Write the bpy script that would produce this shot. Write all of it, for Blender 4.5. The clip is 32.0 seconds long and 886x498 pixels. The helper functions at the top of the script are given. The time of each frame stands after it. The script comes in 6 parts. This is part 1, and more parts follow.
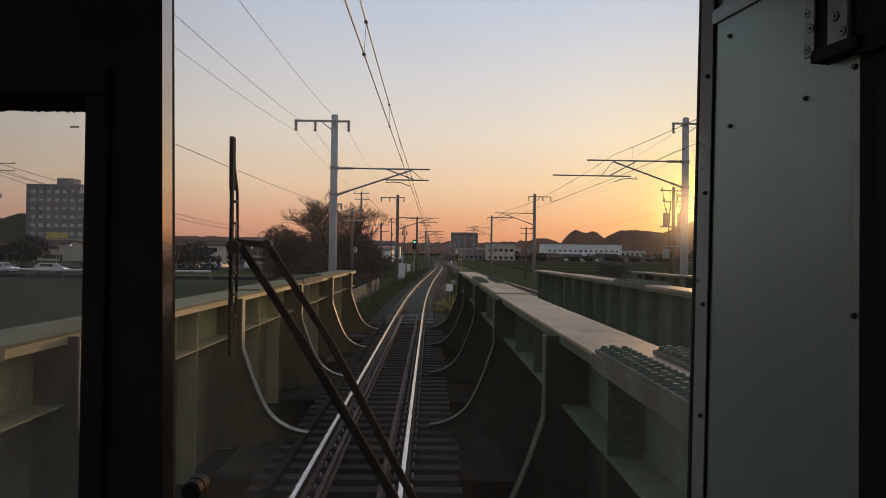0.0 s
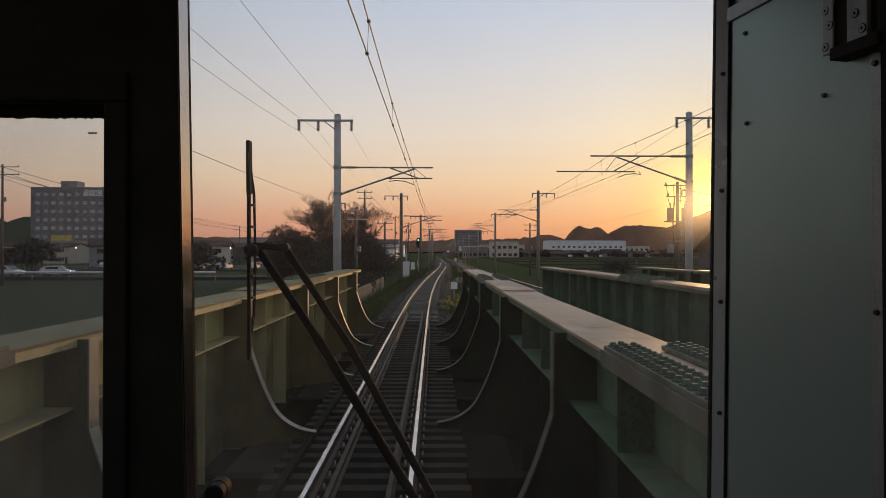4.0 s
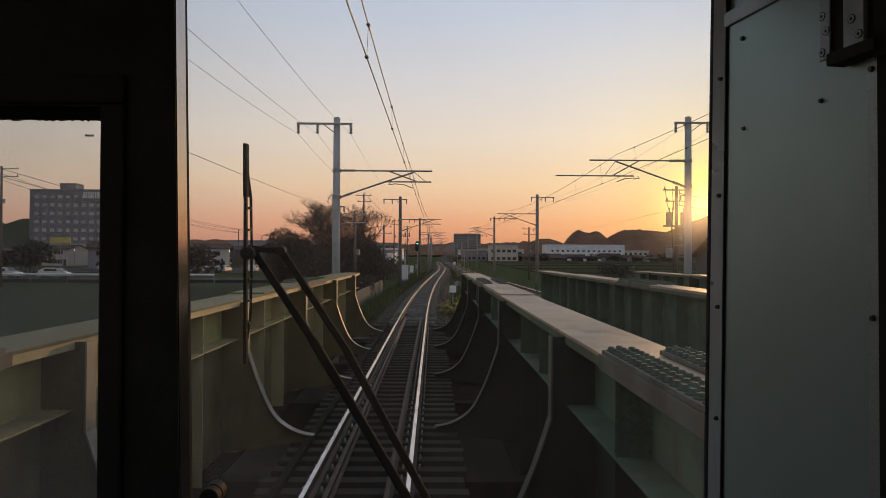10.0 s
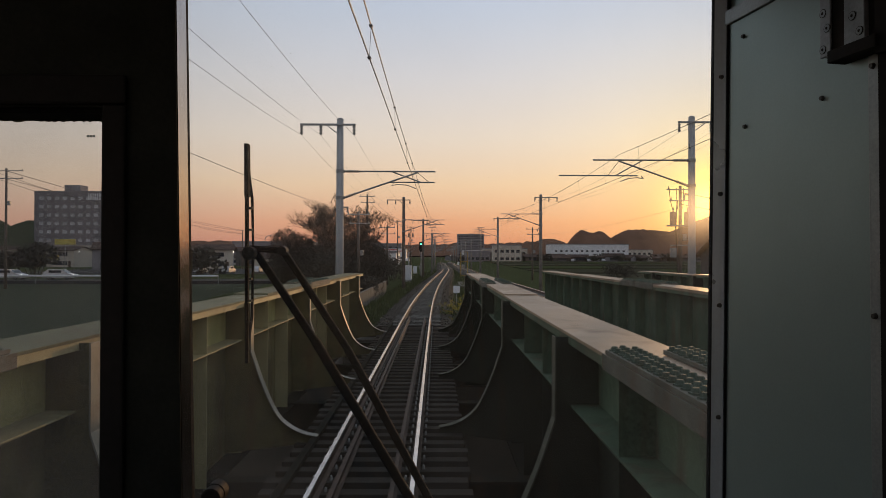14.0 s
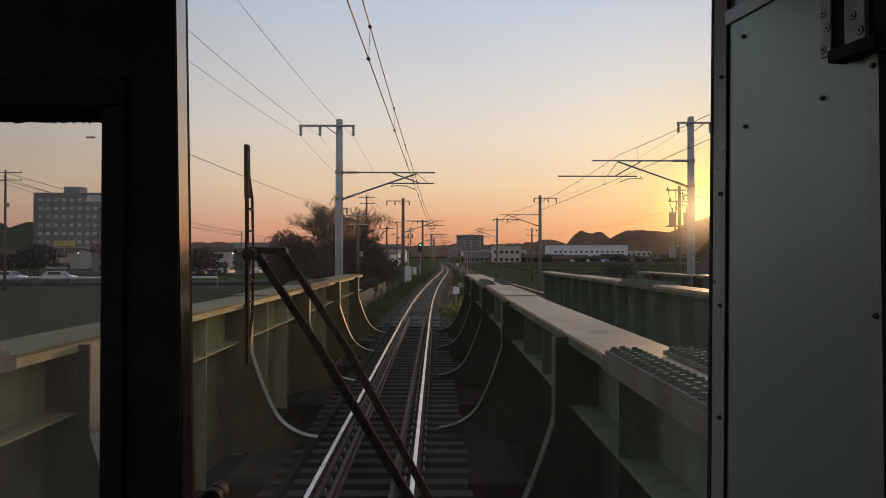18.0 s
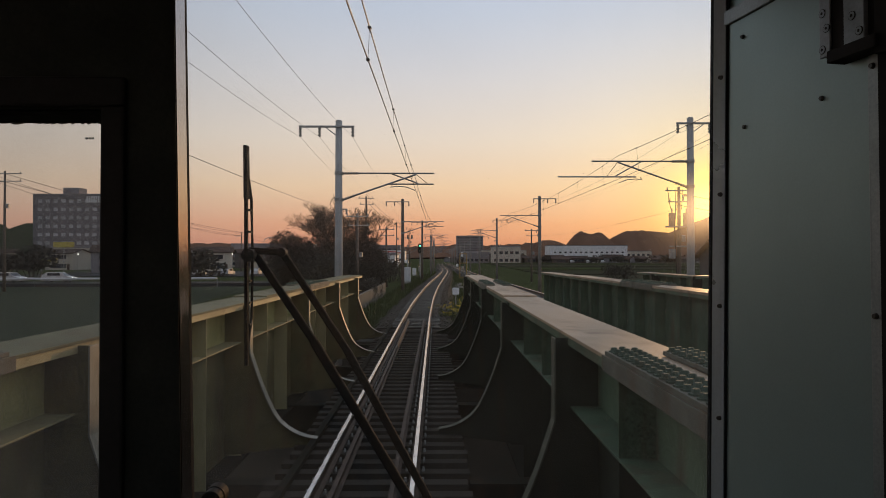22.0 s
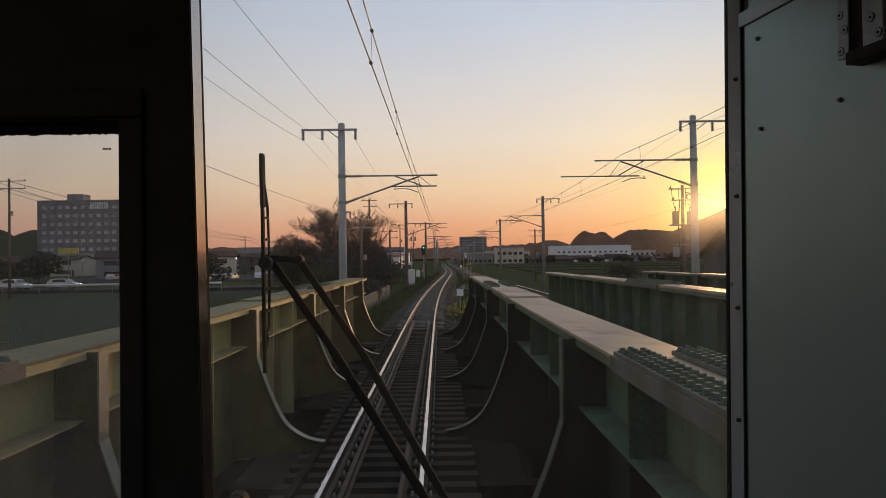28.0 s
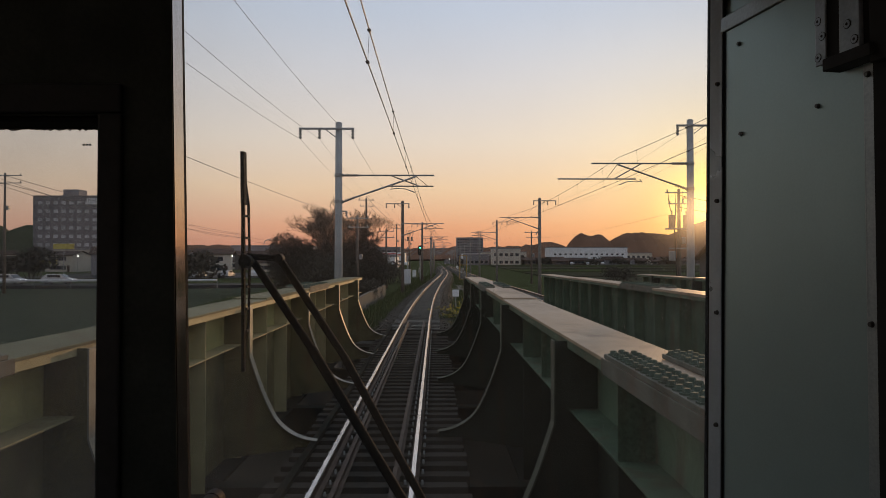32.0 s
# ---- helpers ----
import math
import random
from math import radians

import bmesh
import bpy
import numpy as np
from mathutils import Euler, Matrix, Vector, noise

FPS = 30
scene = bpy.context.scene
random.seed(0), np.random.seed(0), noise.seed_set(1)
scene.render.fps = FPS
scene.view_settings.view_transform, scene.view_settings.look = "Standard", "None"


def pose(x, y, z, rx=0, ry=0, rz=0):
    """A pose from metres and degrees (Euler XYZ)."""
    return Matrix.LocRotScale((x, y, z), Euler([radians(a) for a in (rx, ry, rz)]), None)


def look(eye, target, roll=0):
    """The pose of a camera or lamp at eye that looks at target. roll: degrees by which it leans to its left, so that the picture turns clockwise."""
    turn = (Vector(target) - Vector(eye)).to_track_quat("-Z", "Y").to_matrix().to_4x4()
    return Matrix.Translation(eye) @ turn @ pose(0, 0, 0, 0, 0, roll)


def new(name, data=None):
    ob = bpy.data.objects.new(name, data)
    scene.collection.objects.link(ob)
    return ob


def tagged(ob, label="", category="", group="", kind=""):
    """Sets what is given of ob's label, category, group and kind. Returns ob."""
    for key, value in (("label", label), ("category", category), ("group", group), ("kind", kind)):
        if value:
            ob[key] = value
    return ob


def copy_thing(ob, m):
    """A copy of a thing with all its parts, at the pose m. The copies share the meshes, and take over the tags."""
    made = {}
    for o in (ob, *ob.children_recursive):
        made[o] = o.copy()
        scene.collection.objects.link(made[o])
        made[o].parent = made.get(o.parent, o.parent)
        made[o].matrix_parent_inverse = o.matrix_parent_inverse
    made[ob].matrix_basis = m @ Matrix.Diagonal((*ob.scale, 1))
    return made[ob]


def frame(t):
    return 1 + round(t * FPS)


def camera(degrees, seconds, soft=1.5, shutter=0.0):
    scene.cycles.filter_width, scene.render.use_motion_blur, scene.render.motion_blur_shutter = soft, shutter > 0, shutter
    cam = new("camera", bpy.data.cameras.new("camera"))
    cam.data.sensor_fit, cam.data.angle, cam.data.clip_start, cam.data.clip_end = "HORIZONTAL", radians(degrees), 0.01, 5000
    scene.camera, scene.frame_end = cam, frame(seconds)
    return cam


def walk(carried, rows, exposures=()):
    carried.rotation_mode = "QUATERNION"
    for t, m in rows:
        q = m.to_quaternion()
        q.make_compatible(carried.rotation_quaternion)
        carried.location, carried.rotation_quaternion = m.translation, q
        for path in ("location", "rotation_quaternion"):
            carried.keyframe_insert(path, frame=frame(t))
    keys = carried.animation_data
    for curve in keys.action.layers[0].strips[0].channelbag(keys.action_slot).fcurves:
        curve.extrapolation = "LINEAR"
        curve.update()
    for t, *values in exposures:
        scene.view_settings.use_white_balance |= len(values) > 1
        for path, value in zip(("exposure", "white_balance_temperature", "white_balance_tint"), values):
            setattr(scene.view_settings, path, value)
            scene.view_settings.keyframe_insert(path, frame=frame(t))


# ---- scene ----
cam = camera(65.3, 32.0, soft=0.75)
PATH = [
    (0.0, pose(0.0191, 38.4003, 2.5481, 90.472, -0.849, -1.063)),
    (0.5, pose(0.0106, 38.3993, 2.5486, 90.552, -1.054, -1.186)),
    (1.0, pose(0.0100, 38.3996, 2.5479, 90.429, -1.230, -1.001)),
    (1.5, pose(0.0072, 38.3983, 2.5478, 90.281, -0.993, -0.988)),
    (2.0, pose(0.0042, 38.3985, 2.5473, 90.301, -0.621, -0.954)),
    (2.5, pose(-0.0008, 38.3991, 2.5480, 90.463, -0.341, -0.786)),
    (3.0, pose(-0.0032, 38.3980, 2.5507, 90.212, -0.120, -0.682)),
    (3.5, pose(-0.0050, 38.3969, 2.5529, 90.220, -0.072, -0.745)),
    (5.5, pose(-0.0025, 38.3970, 2.5543, 90.536, -0.246, -0.686)),
    (6.0, pose(-0.0019, 38.3979, 2.5551, 90.501, -0.138, -0.707)),
    (6.5, pose(-0.0021, 38.3980, 2.5542, 90.534, -0.166, -0.739)),
    (7.0, pose(-0.0006, 38.3981, 2.5556, 90.538, -0.131, -0.695)),
    (7.5, pose(-0.0022, 38.3978, 2.5562, 90.468, -0.235, -0.750)),
    (8.0, pose(-0.0015, 38.3982, 2.5534, 90.518, -0.336, -0.809)),
    (8.5, pose(-0.0005, 38.3980, 2.5537, 90.517, -0.313, -0.747)),
    (9.0, pose(-0.0005, 38.3972, 2.5550, 90.459, -0.376, -0.759)),
    (9.5, pose(-0.0009, 38.3985, 2.5541, 90.527, -0.426, -0.864)),
    (10.0, pose(-0.0009, 38.3985, 2.5541, 90.577, -0.328, -0.830)),
    (10.5, pose(0.0021, 38.3989, 2.5518, 90.678, -0.349, -0.688)),
    (11.0, pose(0.0044, 38.3996, 2.5510, 90.739, -0.181, -0.556)),
    (11.5, pose(0.0032, 38.3997, 2.5518, 90.656, -0.217, -0.630)),
    (12.0, pose(0.0047, 38.3995, 2.5507, 90.692, -0.203, -0.541)),
    (12.5, pose(0.0011, 38.3985, 2.5503, 90.746, -0.042, -0.625)),
    (13.0, pose(0.0051, 38.3995, 2.5510, 90.682, -0.198, -0.514)),
    (13.5, pose(0.0049, 38.3994, 2.5507, 90.690, -0.182, -0.526)),
    (14.0, pose(0.0035, 38.3988, 2.5522, 90.613, -0.153, -0.531)),
    (14.5, pose(0.0030, 38.3998, 2.5507, 90.674, -0.183, -0.591)),
    (16.5, pose(0.0026, 38.3995, 2.5502, 90.705, -0.074, -0.580)),
    (17.0, pose(0.0000, 38.4000, 2.5500, 90.750, 0.000, -0.656)),
    (17.5, pose(0.0007, 38.3994, 2.5513, 90.685, -0.011, -0.622)),
    (18.0, pose(0.0019, 38.3998, 2.5516, 90.692, -0.043, -0.581)),
    (18.5, pose(0.0010, 38.4002, 2.5513, 90.707, -0.066, -0.644)),
    (19.0, pose(0.0010, 38.3996, 2.5513, 90.696, -0.105, -0.630)),
    (19.5, pose(0.0002, 38.4001, 2.5501, 90.748, -0.025, -0.655)),
    (20.0, pose(-0.0008, 38.3998, 2.5501, 90.754, -0.031, -0.743)),
    (20.5, pose(0.0012, 38.4008, 2.5503, 90.747, -0.113, -0.661)),
    (21.0, pose(0.0019, 38.4007, 2.5526, 90.798, -0.187, -0.771)),
    (21.5, pose(-0.0008, 38.3995, 2.5525, 90.760, 0.313, -0.644)),
    (22.0, pose(0.0023, 38.4006, 2.5516, 90.754, 0.012, -0.610)),
    (22.5, pose(-0.0000, 38.4001, 2.5559, 90.879, -0.080, -0.711)),
    (23.0, pose(-0.0024, 38.3990, 2.5569, 90.946, -0.434, -0.608)),
    (23.5, pose(-0.0054, 38.3980, 2.5598, 90.938, -0.735, -0.485)),
    (24.0, pose(-0.0046, 38.3978, 2.5593, 90.753, -1.343, -0.434)),
    (24.5, pose(-0.0052, 38.3978, 2.5594, 90.751, -1.586, -0.209)),
    (25.0, pose(-0.0165, 38.3995, 2.5580, 90.794, -0.902, -0.453)),
    (25.5, pose(-0.0189, 38.3988, 2.5578, 90.799, -0.611, -0.421)),
    (27.5, pose(-0.0234, 38.3993, 2.5591, 90.869, 0.811, -0.394)),
    (28.0, pose(-0.0212, 38.3985, 2.5589, 90.871, 0.766, -0.314)),
    (28.5, pose(-0.0196, 38.3994, 2.5585, 90.925, 0.926, -0.433)),
    (29.0, pose(-0.0183, 38.3998, 2.5585, 90.896, 1.102, -0.364)),
    (29.5, pose(-0.0130, 38.3983, 2.5617, 90.900, 0.990, -0.415)),
    (30.0, pose(-0.0076, 38.4000, 2.5590, 90.942, 0.765, -0.527)),
    (30.5, pose(-0.0030, 38.4000, 2.5586, 90.793, 0.706, -0.595)),
    (31.0, pose(0.0022, 38.4003, 2.5575, 90.855, 0.882, -0.611)),
    (31.5, pose(0.0036, 38.4004, 2.5572, 90.873, 0.395, -0.776)),
    (32.0, pose(0.0077, 38.4004, 2.5594, 90.908, -0.006, -0.608)),
]
walk(cam, PATH, [(0.0, 0.17, 6240, 10), (32.0, 0.17, 6240, 10)])

# ---- world and sun ----
SUN_AZ, SUN_EL = radians(22.3), radians(4.0)
world = bpy.data.worlds.new("evening_sky")
scene.world = world
world.use_nodes = True
wn, wl = world.node_tree.nodes, world.node_tree.links
wn.clear()
def node(kind, operation="", a=None, b=None):
    n = wn.new(kind)
    if operation:
        n.operation = operation
    for k, v in ((0, a), (1, b)):
        if v is None:
            continue
        if isinstance(v, (int, float)):
            n.inputs[k].default_value = v
        else:
            wl.new(v, n.inputs[k])
    return n


sun_way = Vector((math.sin(SUN_AZ) * math.cos(SUN_EL), math.cos(SUN_AZ) * math.cos(SUN_EL), math.sin(SUN_EL)))
sky = wn.new("ShaderNodeTexSky")
sky.sky_type = "NISHITA"
sky.sun_disc = False
sky.sun_elevation = SUN_EL
sky.sun_rotation = SUN_AZ
sky.altitude = 10
sky.air_density, sky.dust_density, sky.ozone_density = 1.0, 1.5, 3.0
# evening colours by height over the horizon
way = wn.new("ShaderNodeTexCoord").outputs["Generated"]
height = wn.new("ShaderNodeSeparateXYZ")
wl.new(way, height.inputs[0])
lift = node("ShaderNodeMath", "POWER", node("ShaderNodeMath", "MAXIMUM", height.outputs["Z"], 0.0).outputs[0], 0.5)
bands = wn.new("ShaderNodeValToRGB")
wl.new(lift.outputs[0], bands.inputs["Fac"])
stops = ((0.0, (0.50, 0.18, 0.125)), (0.15, (0.64, 0.246, 0.147)), (0.22, (0.76, 0.338, 0.188)), (0.32, (0.83, 0.545, 0.343)), (0.41, (0.795, 0.635, 0.52)), (0.50, (0.69, 0.625, 0.62)), (0.585, (0.555, 0.575, 0.665)), (0.75, (0.47, 0.51, 0.61)), (1.0, (0.40, 0.45, 0.57)))
ramp = bands.color_ramp
while len(ramp.elements) < len(stops):
    ramp.elements.new(0.5)
for e, (p, c) in zip(ramp.elements, stops):
    e.position, e.color = p, (*c, 1)
# brighter towards the sun, dimmer behind
facing = wn.new("ShaderNodeVectorMath")
facing.operation = "DOT_PRODUCT"
facing.inputs[1].default_value = sun_way
wl.new(way, facing.inputs[0])
side = wn.new("ShaderNodeMapRange")
side.inputs["From Min"].default_value, side.inputs["To Min"].default_value, side.inputs["To Max"].default_value = 0.60, 0.74, 1.04
wl.new(facing.outputs["Value"], side.inputs["Value"])
pale = wn.new("ShaderNodeHueSaturation")
haze = wn.new("ShaderNodeMapRange")
haze.inputs["From Min"].default_value, haze.inputs["From Max"].default_value, haze.inputs["To Min"].default_value = 0.45, 0.93, 0.72
wl.new(facing.outputs["Value"], haze.inputs["Value"])
wl.new(haze.outputs[0], pale.inputs["Saturation"])
wl.new(bands.outputs["Color"], pale.inputs["Color"])
dome = wn.new("ShaderNodeVectorMath")
dome.operation = "SCALE"
wl.new(pale.outputs["Color"], dome.inputs[0])
wl.new(side.outputs[0], dome.inputs["Scale"])
# glow round the sun
near = node("ShaderNodeMath", "ARCCOSINE", node("ShaderNodeMath", "MINIMUM", facing.outputs["Value"], 0.99999).outputs[0])


def halo(width, colour):
    q = node("ShaderNodeMath", "MULTIPLY", near.outputs[0], -1.0 / radians(width))
    e = node("ShaderNodeMath", "EXPONENT", q.outputs[0])
    v = wn.new("ShaderNodeVectorMath")
    v.operation = "SCALE"
    v.inputs[0].default_value = colour
    wl.new(e.outputs[0], v.inputs["Scale"])
    return v


warm = wn.new("ShaderNodeVectorMath")
warm.operation = "SUBTRACT"
warm.inputs[0].default_value = (1.0, 1.0, 1.0)
wl.new(halo(4.2, (-0.10, 0.0, 0.60)).outputs[0], warm.inputs[1])
total = wn.new("ShaderNodeVectorMath")
total.operation = "MULTIPLY"
wl.new(dome.outputs[0], total.inputs[0])
wl.new(warm.outputs[0], total.inputs[1])
for layer in (halo(1.3, (3.2, 2.0, 0.1)), halo(8.5, (0.24, 0.13, 0.0))):
    s = wn.new("ShaderNodeVectorMath")
    s.operation = "ADD"
    wl.new(total.outputs[0], s.inputs[0])
    wl.new(layer.outputs[0], s.inputs[1])
    total = s
back = wn.new("ShaderNodeBackground")
back.inputs["Strength"].default_value = 1.0
air = wn.new("ShaderNodeBackground")
air.inputs["Strength"].default_value = 0.008
wl.new(total.outputs[0], back.inputs["Color"])
wl.new(sky.outputs[0], air.inputs["Color"])
both = wn.new("ShaderNodeAddShader")
out = wn.new("ShaderNodeOutputWorld")
wl.new(back.outputs[0], both.inputs[0])
wl.new(air.outputs[0], both.inputs[1])
wl.new(both.outputs[0], out.inputs["Surface"])

sun_data = bpy.data.lights.new("sun", "SUN")
sun_data.energy, sun_data.angle, sun_data.color = 1.0, radians(0.8), (1.0, 0.53, 0.22)
sun = new("sun", sun_data)
sun.matrix_world = look(sun_way * 60, (0, 0, 0))


# ---- materials ----
def material(name, base, other=None, rough=0.6, metal=0.0, scale=3.0, fine=40.0, bump=0.15, spread=0.12, rust=0.0, spec=0.5, speck=0.5):
    """A surface with two scales of variation: broad stains towards the second colour, fine grain, and a small relief."""
    m = bpy.data.materials.new(name)
    m.use_nodes = True
    n, l = m.node_tree.nodes, m.node_tree.links
    b = n["Principled BSDF"]
    other = other or tuple(c * 0.6 for c in base)
    co = n.new("ShaderNodeTexCoord")
    big = n.new("ShaderNodeTexNoise")
    big.inputs["Scale"].default_value, big.inputs["Detail"].default_value = scale, 6
    small = n.new("ShaderNodeTexNoise")
    small.inputs["Scale"].default_value, small.inputs["Detail"].default_value = fine, 4
    l.new(co.outputs["Object"], big.inputs["Vector"])
    l.new(co.outputs["Object"], small.inputs["Vector"])
    ramp = n.new("ShaderNodeValToRGB")
    ramp.color_ramp.elements[0].position, ramp.color_ramp.elements[1].position = 0.38, 0.66
    l.new(big.outputs["Fac"], ramp.inputs["Fac"])
    mix = n.new("ShaderNodeMix")
    mix.data_type = "RGBA"
    mix.inputs["A"].default_value, mix.inputs["B"].default_value = (*base, 1), (*other, 1)
    l.new(ramp.outputs["Color"], mix.inputs["Factor"])
    info = n.new("ShaderNodeObjectInfo")
    vary = n.new("ShaderNodeMath")
    vary.operation = "MULTIPLY_ADD"
    vary.inputs[1].default_value, vary.inputs[2].default_value = spread, 1 - spread * 0.75
    l.new(info.outputs["Random"], vary.inputs[0])
    grain = n.new("ShaderNodeMath")
    grain.operation = "MULTIPLY_ADD"
    grain.inputs[1].default_value = speck
    l.new(small.outputs["Fac"], grain.inputs[0])
    half = n.new("ShaderNodeMath")
    half.operation = "SUBTRACT"
    half.inputs[1].default_value = speck / 2
    l.new(vary.outputs[0], half.inputs[0])
    l.new(half.outputs[0], grain.inputs[2])
    tone = n.new("ShaderNodeMix")
    tone.data_type, tone.blend_type = "RGBA", "MULTIPLY"
    tone.inputs["Factor"].default_value = 1.0
    l.new(mix.outputs["Result"], tone.inputs["A"])
    l.new(grain.outputs[0], tone.inputs["B"])
    colour = tone.outputs["Result"]
    if rust > 0:
        streak = n.new("ShaderNodeTexNoise")
        streak.inputs["Scale"].default_value, streak.inputs["Detail"].default_value = 2.0, 8
        stretch = n.new("ShaderNodeMapping")
        stretch.inputs["Scale"].default_value = (2.0, 2.0, 0.35)
        l.new(co.outputs["Object"], stretch.inputs["Vector"])
        l.new(stretch.outputs[0], streak.inputs["Vector"])
        cut = n.new("ShaderNodeValToRGB")
        cut.color_ramp.elements[0].position, cut.color_ramp.elements[1].position = 0.6 - 0.15 * rust, 0.74
        cut.color_ramp.elements[1].color = (rust, rust, rust, 1)
        l.new(streak.outputs["Fac"], cut.inputs["Fac"])
        stain = n.new("ShaderNodeMix")
        stain.data_type = "RGBA"
        stain.inputs["B"].default_value = (0.11, 0.055, 0.028, 1)
        l.new(cut.outputs["Color"], stain.inputs["Factor"])
        l.new(colour, stain.inputs["A"])
        colour = stain.outputs["Result"]
    l.new(colour, b.inputs["Base Color"])
    b.inputs["Metallic"].default_value = metal
    b.inputs["Specular IOR Level"].default_value = spec
    rr = n.new("ShaderNodeMapRange")
    rr.inputs["To Min"].default_value, rr.inputs["To Max"].default_value = max(0.04, rough - 0.12), min(1.0, rough + 0.12)
    l.new(big.outputs["Fac"], rr.inputs["Value"])
    l.new(rr.outputs[0], b.inputs["Roughness"])
    bp = n.new("ShaderNodeBump")
    bp.inputs["Strength"].default_value, bp.inputs["Distance"].default_value = bump, 0.01
    l.new(small.outputs["Fac"], bp.inputs["Height"])
    l.new(bp.outputs[0], b.inputs["Normal"])
    return m


def glow(name, colour, strength):
    m = bpy.data.materials.new(name)
    m.use_nodes = True
    b = m.node_tree.nodes["Principled BSDF"]
    b.inputs["Base Color"].default_value = (*colour, 1)
    b.inputs["Emission Color"].default_value = (*colour, 1)
    b.inputs["Emission Strength"].default_value = strength
    return m


def glass(name, dirt=0.04, tint=0.96, edge=0.0, haze=0.004):
    """Thin window glass: clear, with a Fresnel gloss, a film of dust and dried spots."""
    m = bpy.data.materials.new(name)
    m.use_nodes = True
    n, l = m.node_tree.nodes, m.node_tree.links
    n.clear()
    o = n.new("ShaderNodeOutputMaterial")
    clear, gloss, dust = n.new("ShaderNodeBsdfTransparent"), n.new("ShaderNodeBsdfGlossy"), n.new("ShaderNodeBsdfDiffuse")
    clear.inputs["Color"].default_value = (tint * 0.99, tint * 1.01, tint, 1)
    gloss.inputs["Roughness"].default_value = 0.02
    dust.inputs["Color"].default_value = (0.55, 0.53, 0.48, 1)
    through_dust, dusty = n.new("ShaderNodeBsdfTranslucent"), n.new("ShaderNodeMixShader")
    through_dust.inputs["Color"].default_value = (0.42, 0.47, 0.5, 1)
    dusty.inputs["Fac"].default_value = 0.4
    l.new(dust.outputs[0], dusty.inputs[1])
    l.new(through_dust.outputs[0], dusty.inputs[2])
    fres = n.new("ShaderNodeFresnel")
    fres.inputs["IOR"].default_value = 1.2
    first, second = n.new("ShaderNodeMixShader"), n.new("ShaderNodeMixShader")
    co = n.new("ShaderNodeTexCoord")
    cloud = n.new("ShaderNodeTexNoise")
    cloud.inputs["Scale"].default_value, cloud.inputs["Detail"].default_value = 5.0, 5
    spots = n.new("ShaderNodeTexVoronoi")
    spots.inputs["Scale"].default_value = 42.0
    l.new(co.outputs["Object"], cloud.inputs["Vector"])
    l.new(co.outputs["Object"], spots.inputs["Vector"])
    dot = n.new("ShaderNodeMath")
    dot.operation, dot.inputs[1].default_value = "LESS_THAN", 0.042
    l.new(spots.outputs["Distance"], dot.inputs[0])
    rare = n.new("ShaderNodeMath")
    rare.operation, rare.inputs[1].default_value = "GREATER_THAN", 0.90
    sep = n.new("ShaderNodeSeparateColor")
    l.new(spots.outputs["Color"], sep.inputs[0])
    l.new(sep.outputs[0], rare.inputs[0])
    both = n.new("ShaderNodeMath")
    both.operation = "MULTIPLY"
    l.new(dot.outputs[0], both.inputs[0])
    l.new(rare.outputs[0], both.inputs[1])
    some = n.new("ShaderNodeMath")
    some.operation, some.inputs[1].default_value = "MULTIPLY", 0.45
    l.new(both.outputs[0], some.inputs[0])
    # the wiper leaves dust at both sides of the pane
    place, side = n.new("ShaderNodeSeparateXYZ"), n.new("ShaderNodeMath")
    l.new(co.outputs["Object"], place.inputs[0])
    side.operation, side.inputs[1].default_value = "SUBTRACT", 0.03
    l.new(place.outputs["X"], side.inputs[0])
    away, rim = n.new("ShaderNodeMath"), n.new("ShaderNodeMapRange")
    away.operation = "ABSOLUTE"
    l.new(side.outputs[0], away.inputs[0])
    rim.inputs["From Min"].default_value, rim.inputs["From Max"].default_value, rim.inputs["To Max"].default_value = 0.26, 0.44, edge
    l.new(away.outputs[0], rim.inputs["Value"])
    patchy, dusted = n.new("ShaderNodeMath"), n.new("ShaderNodeMath")
    patchy.operation, dusted.operation = "MULTIPLY", "ADD"
    l.new(rim.outputs[0], patchy.inputs[0])
    l.new(cloud.outputs["Fac"], patchy.inputs[1])
    l.new(patchy.outputs[0], dusted.inputs[0])
    l.new(some.outputs[0], dusted.inputs[1])
    film = n.new("ShaderNodeMath")
    film.operation, film.inputs[1].default_value = "MULTIPLY_ADD", dirt
    l.new(cloud.outputs["Fac"], film.inputs[0])
    l.new(dusted.outputs[0], film.inputs[2])
    l.new(fres.outputs[0], first.inputs["Fac"])
    l.new(clear.outputs[0], first.inputs[1])
    l.new(gloss.outputs[0], first.inputs[2])
    l.new(film.outputs[0], second.inputs["Fac"])
    l.new(first.outputs[0], second.inputs[1])
    l.new(dusty.outputs[0], second.inputs[2])
    # a greasy film spreads bright light a little
    film_haze, third = n.new("ShaderNodeBsdfRefraction"), n.new("ShaderNodeMixShader")
    film_haze.inputs["IOR"].default_value, film_haze.inputs["Roughness"].default_value = 1.08, 0.62
    third.inputs["Fac"].default_value = haze
    l.new(second.outputs[0], third.inputs[1])
    l.new(film_haze.outputs[0], third.inputs[2])
    l.new(third.outputs[0], o.inputs["Surface"])
    return m


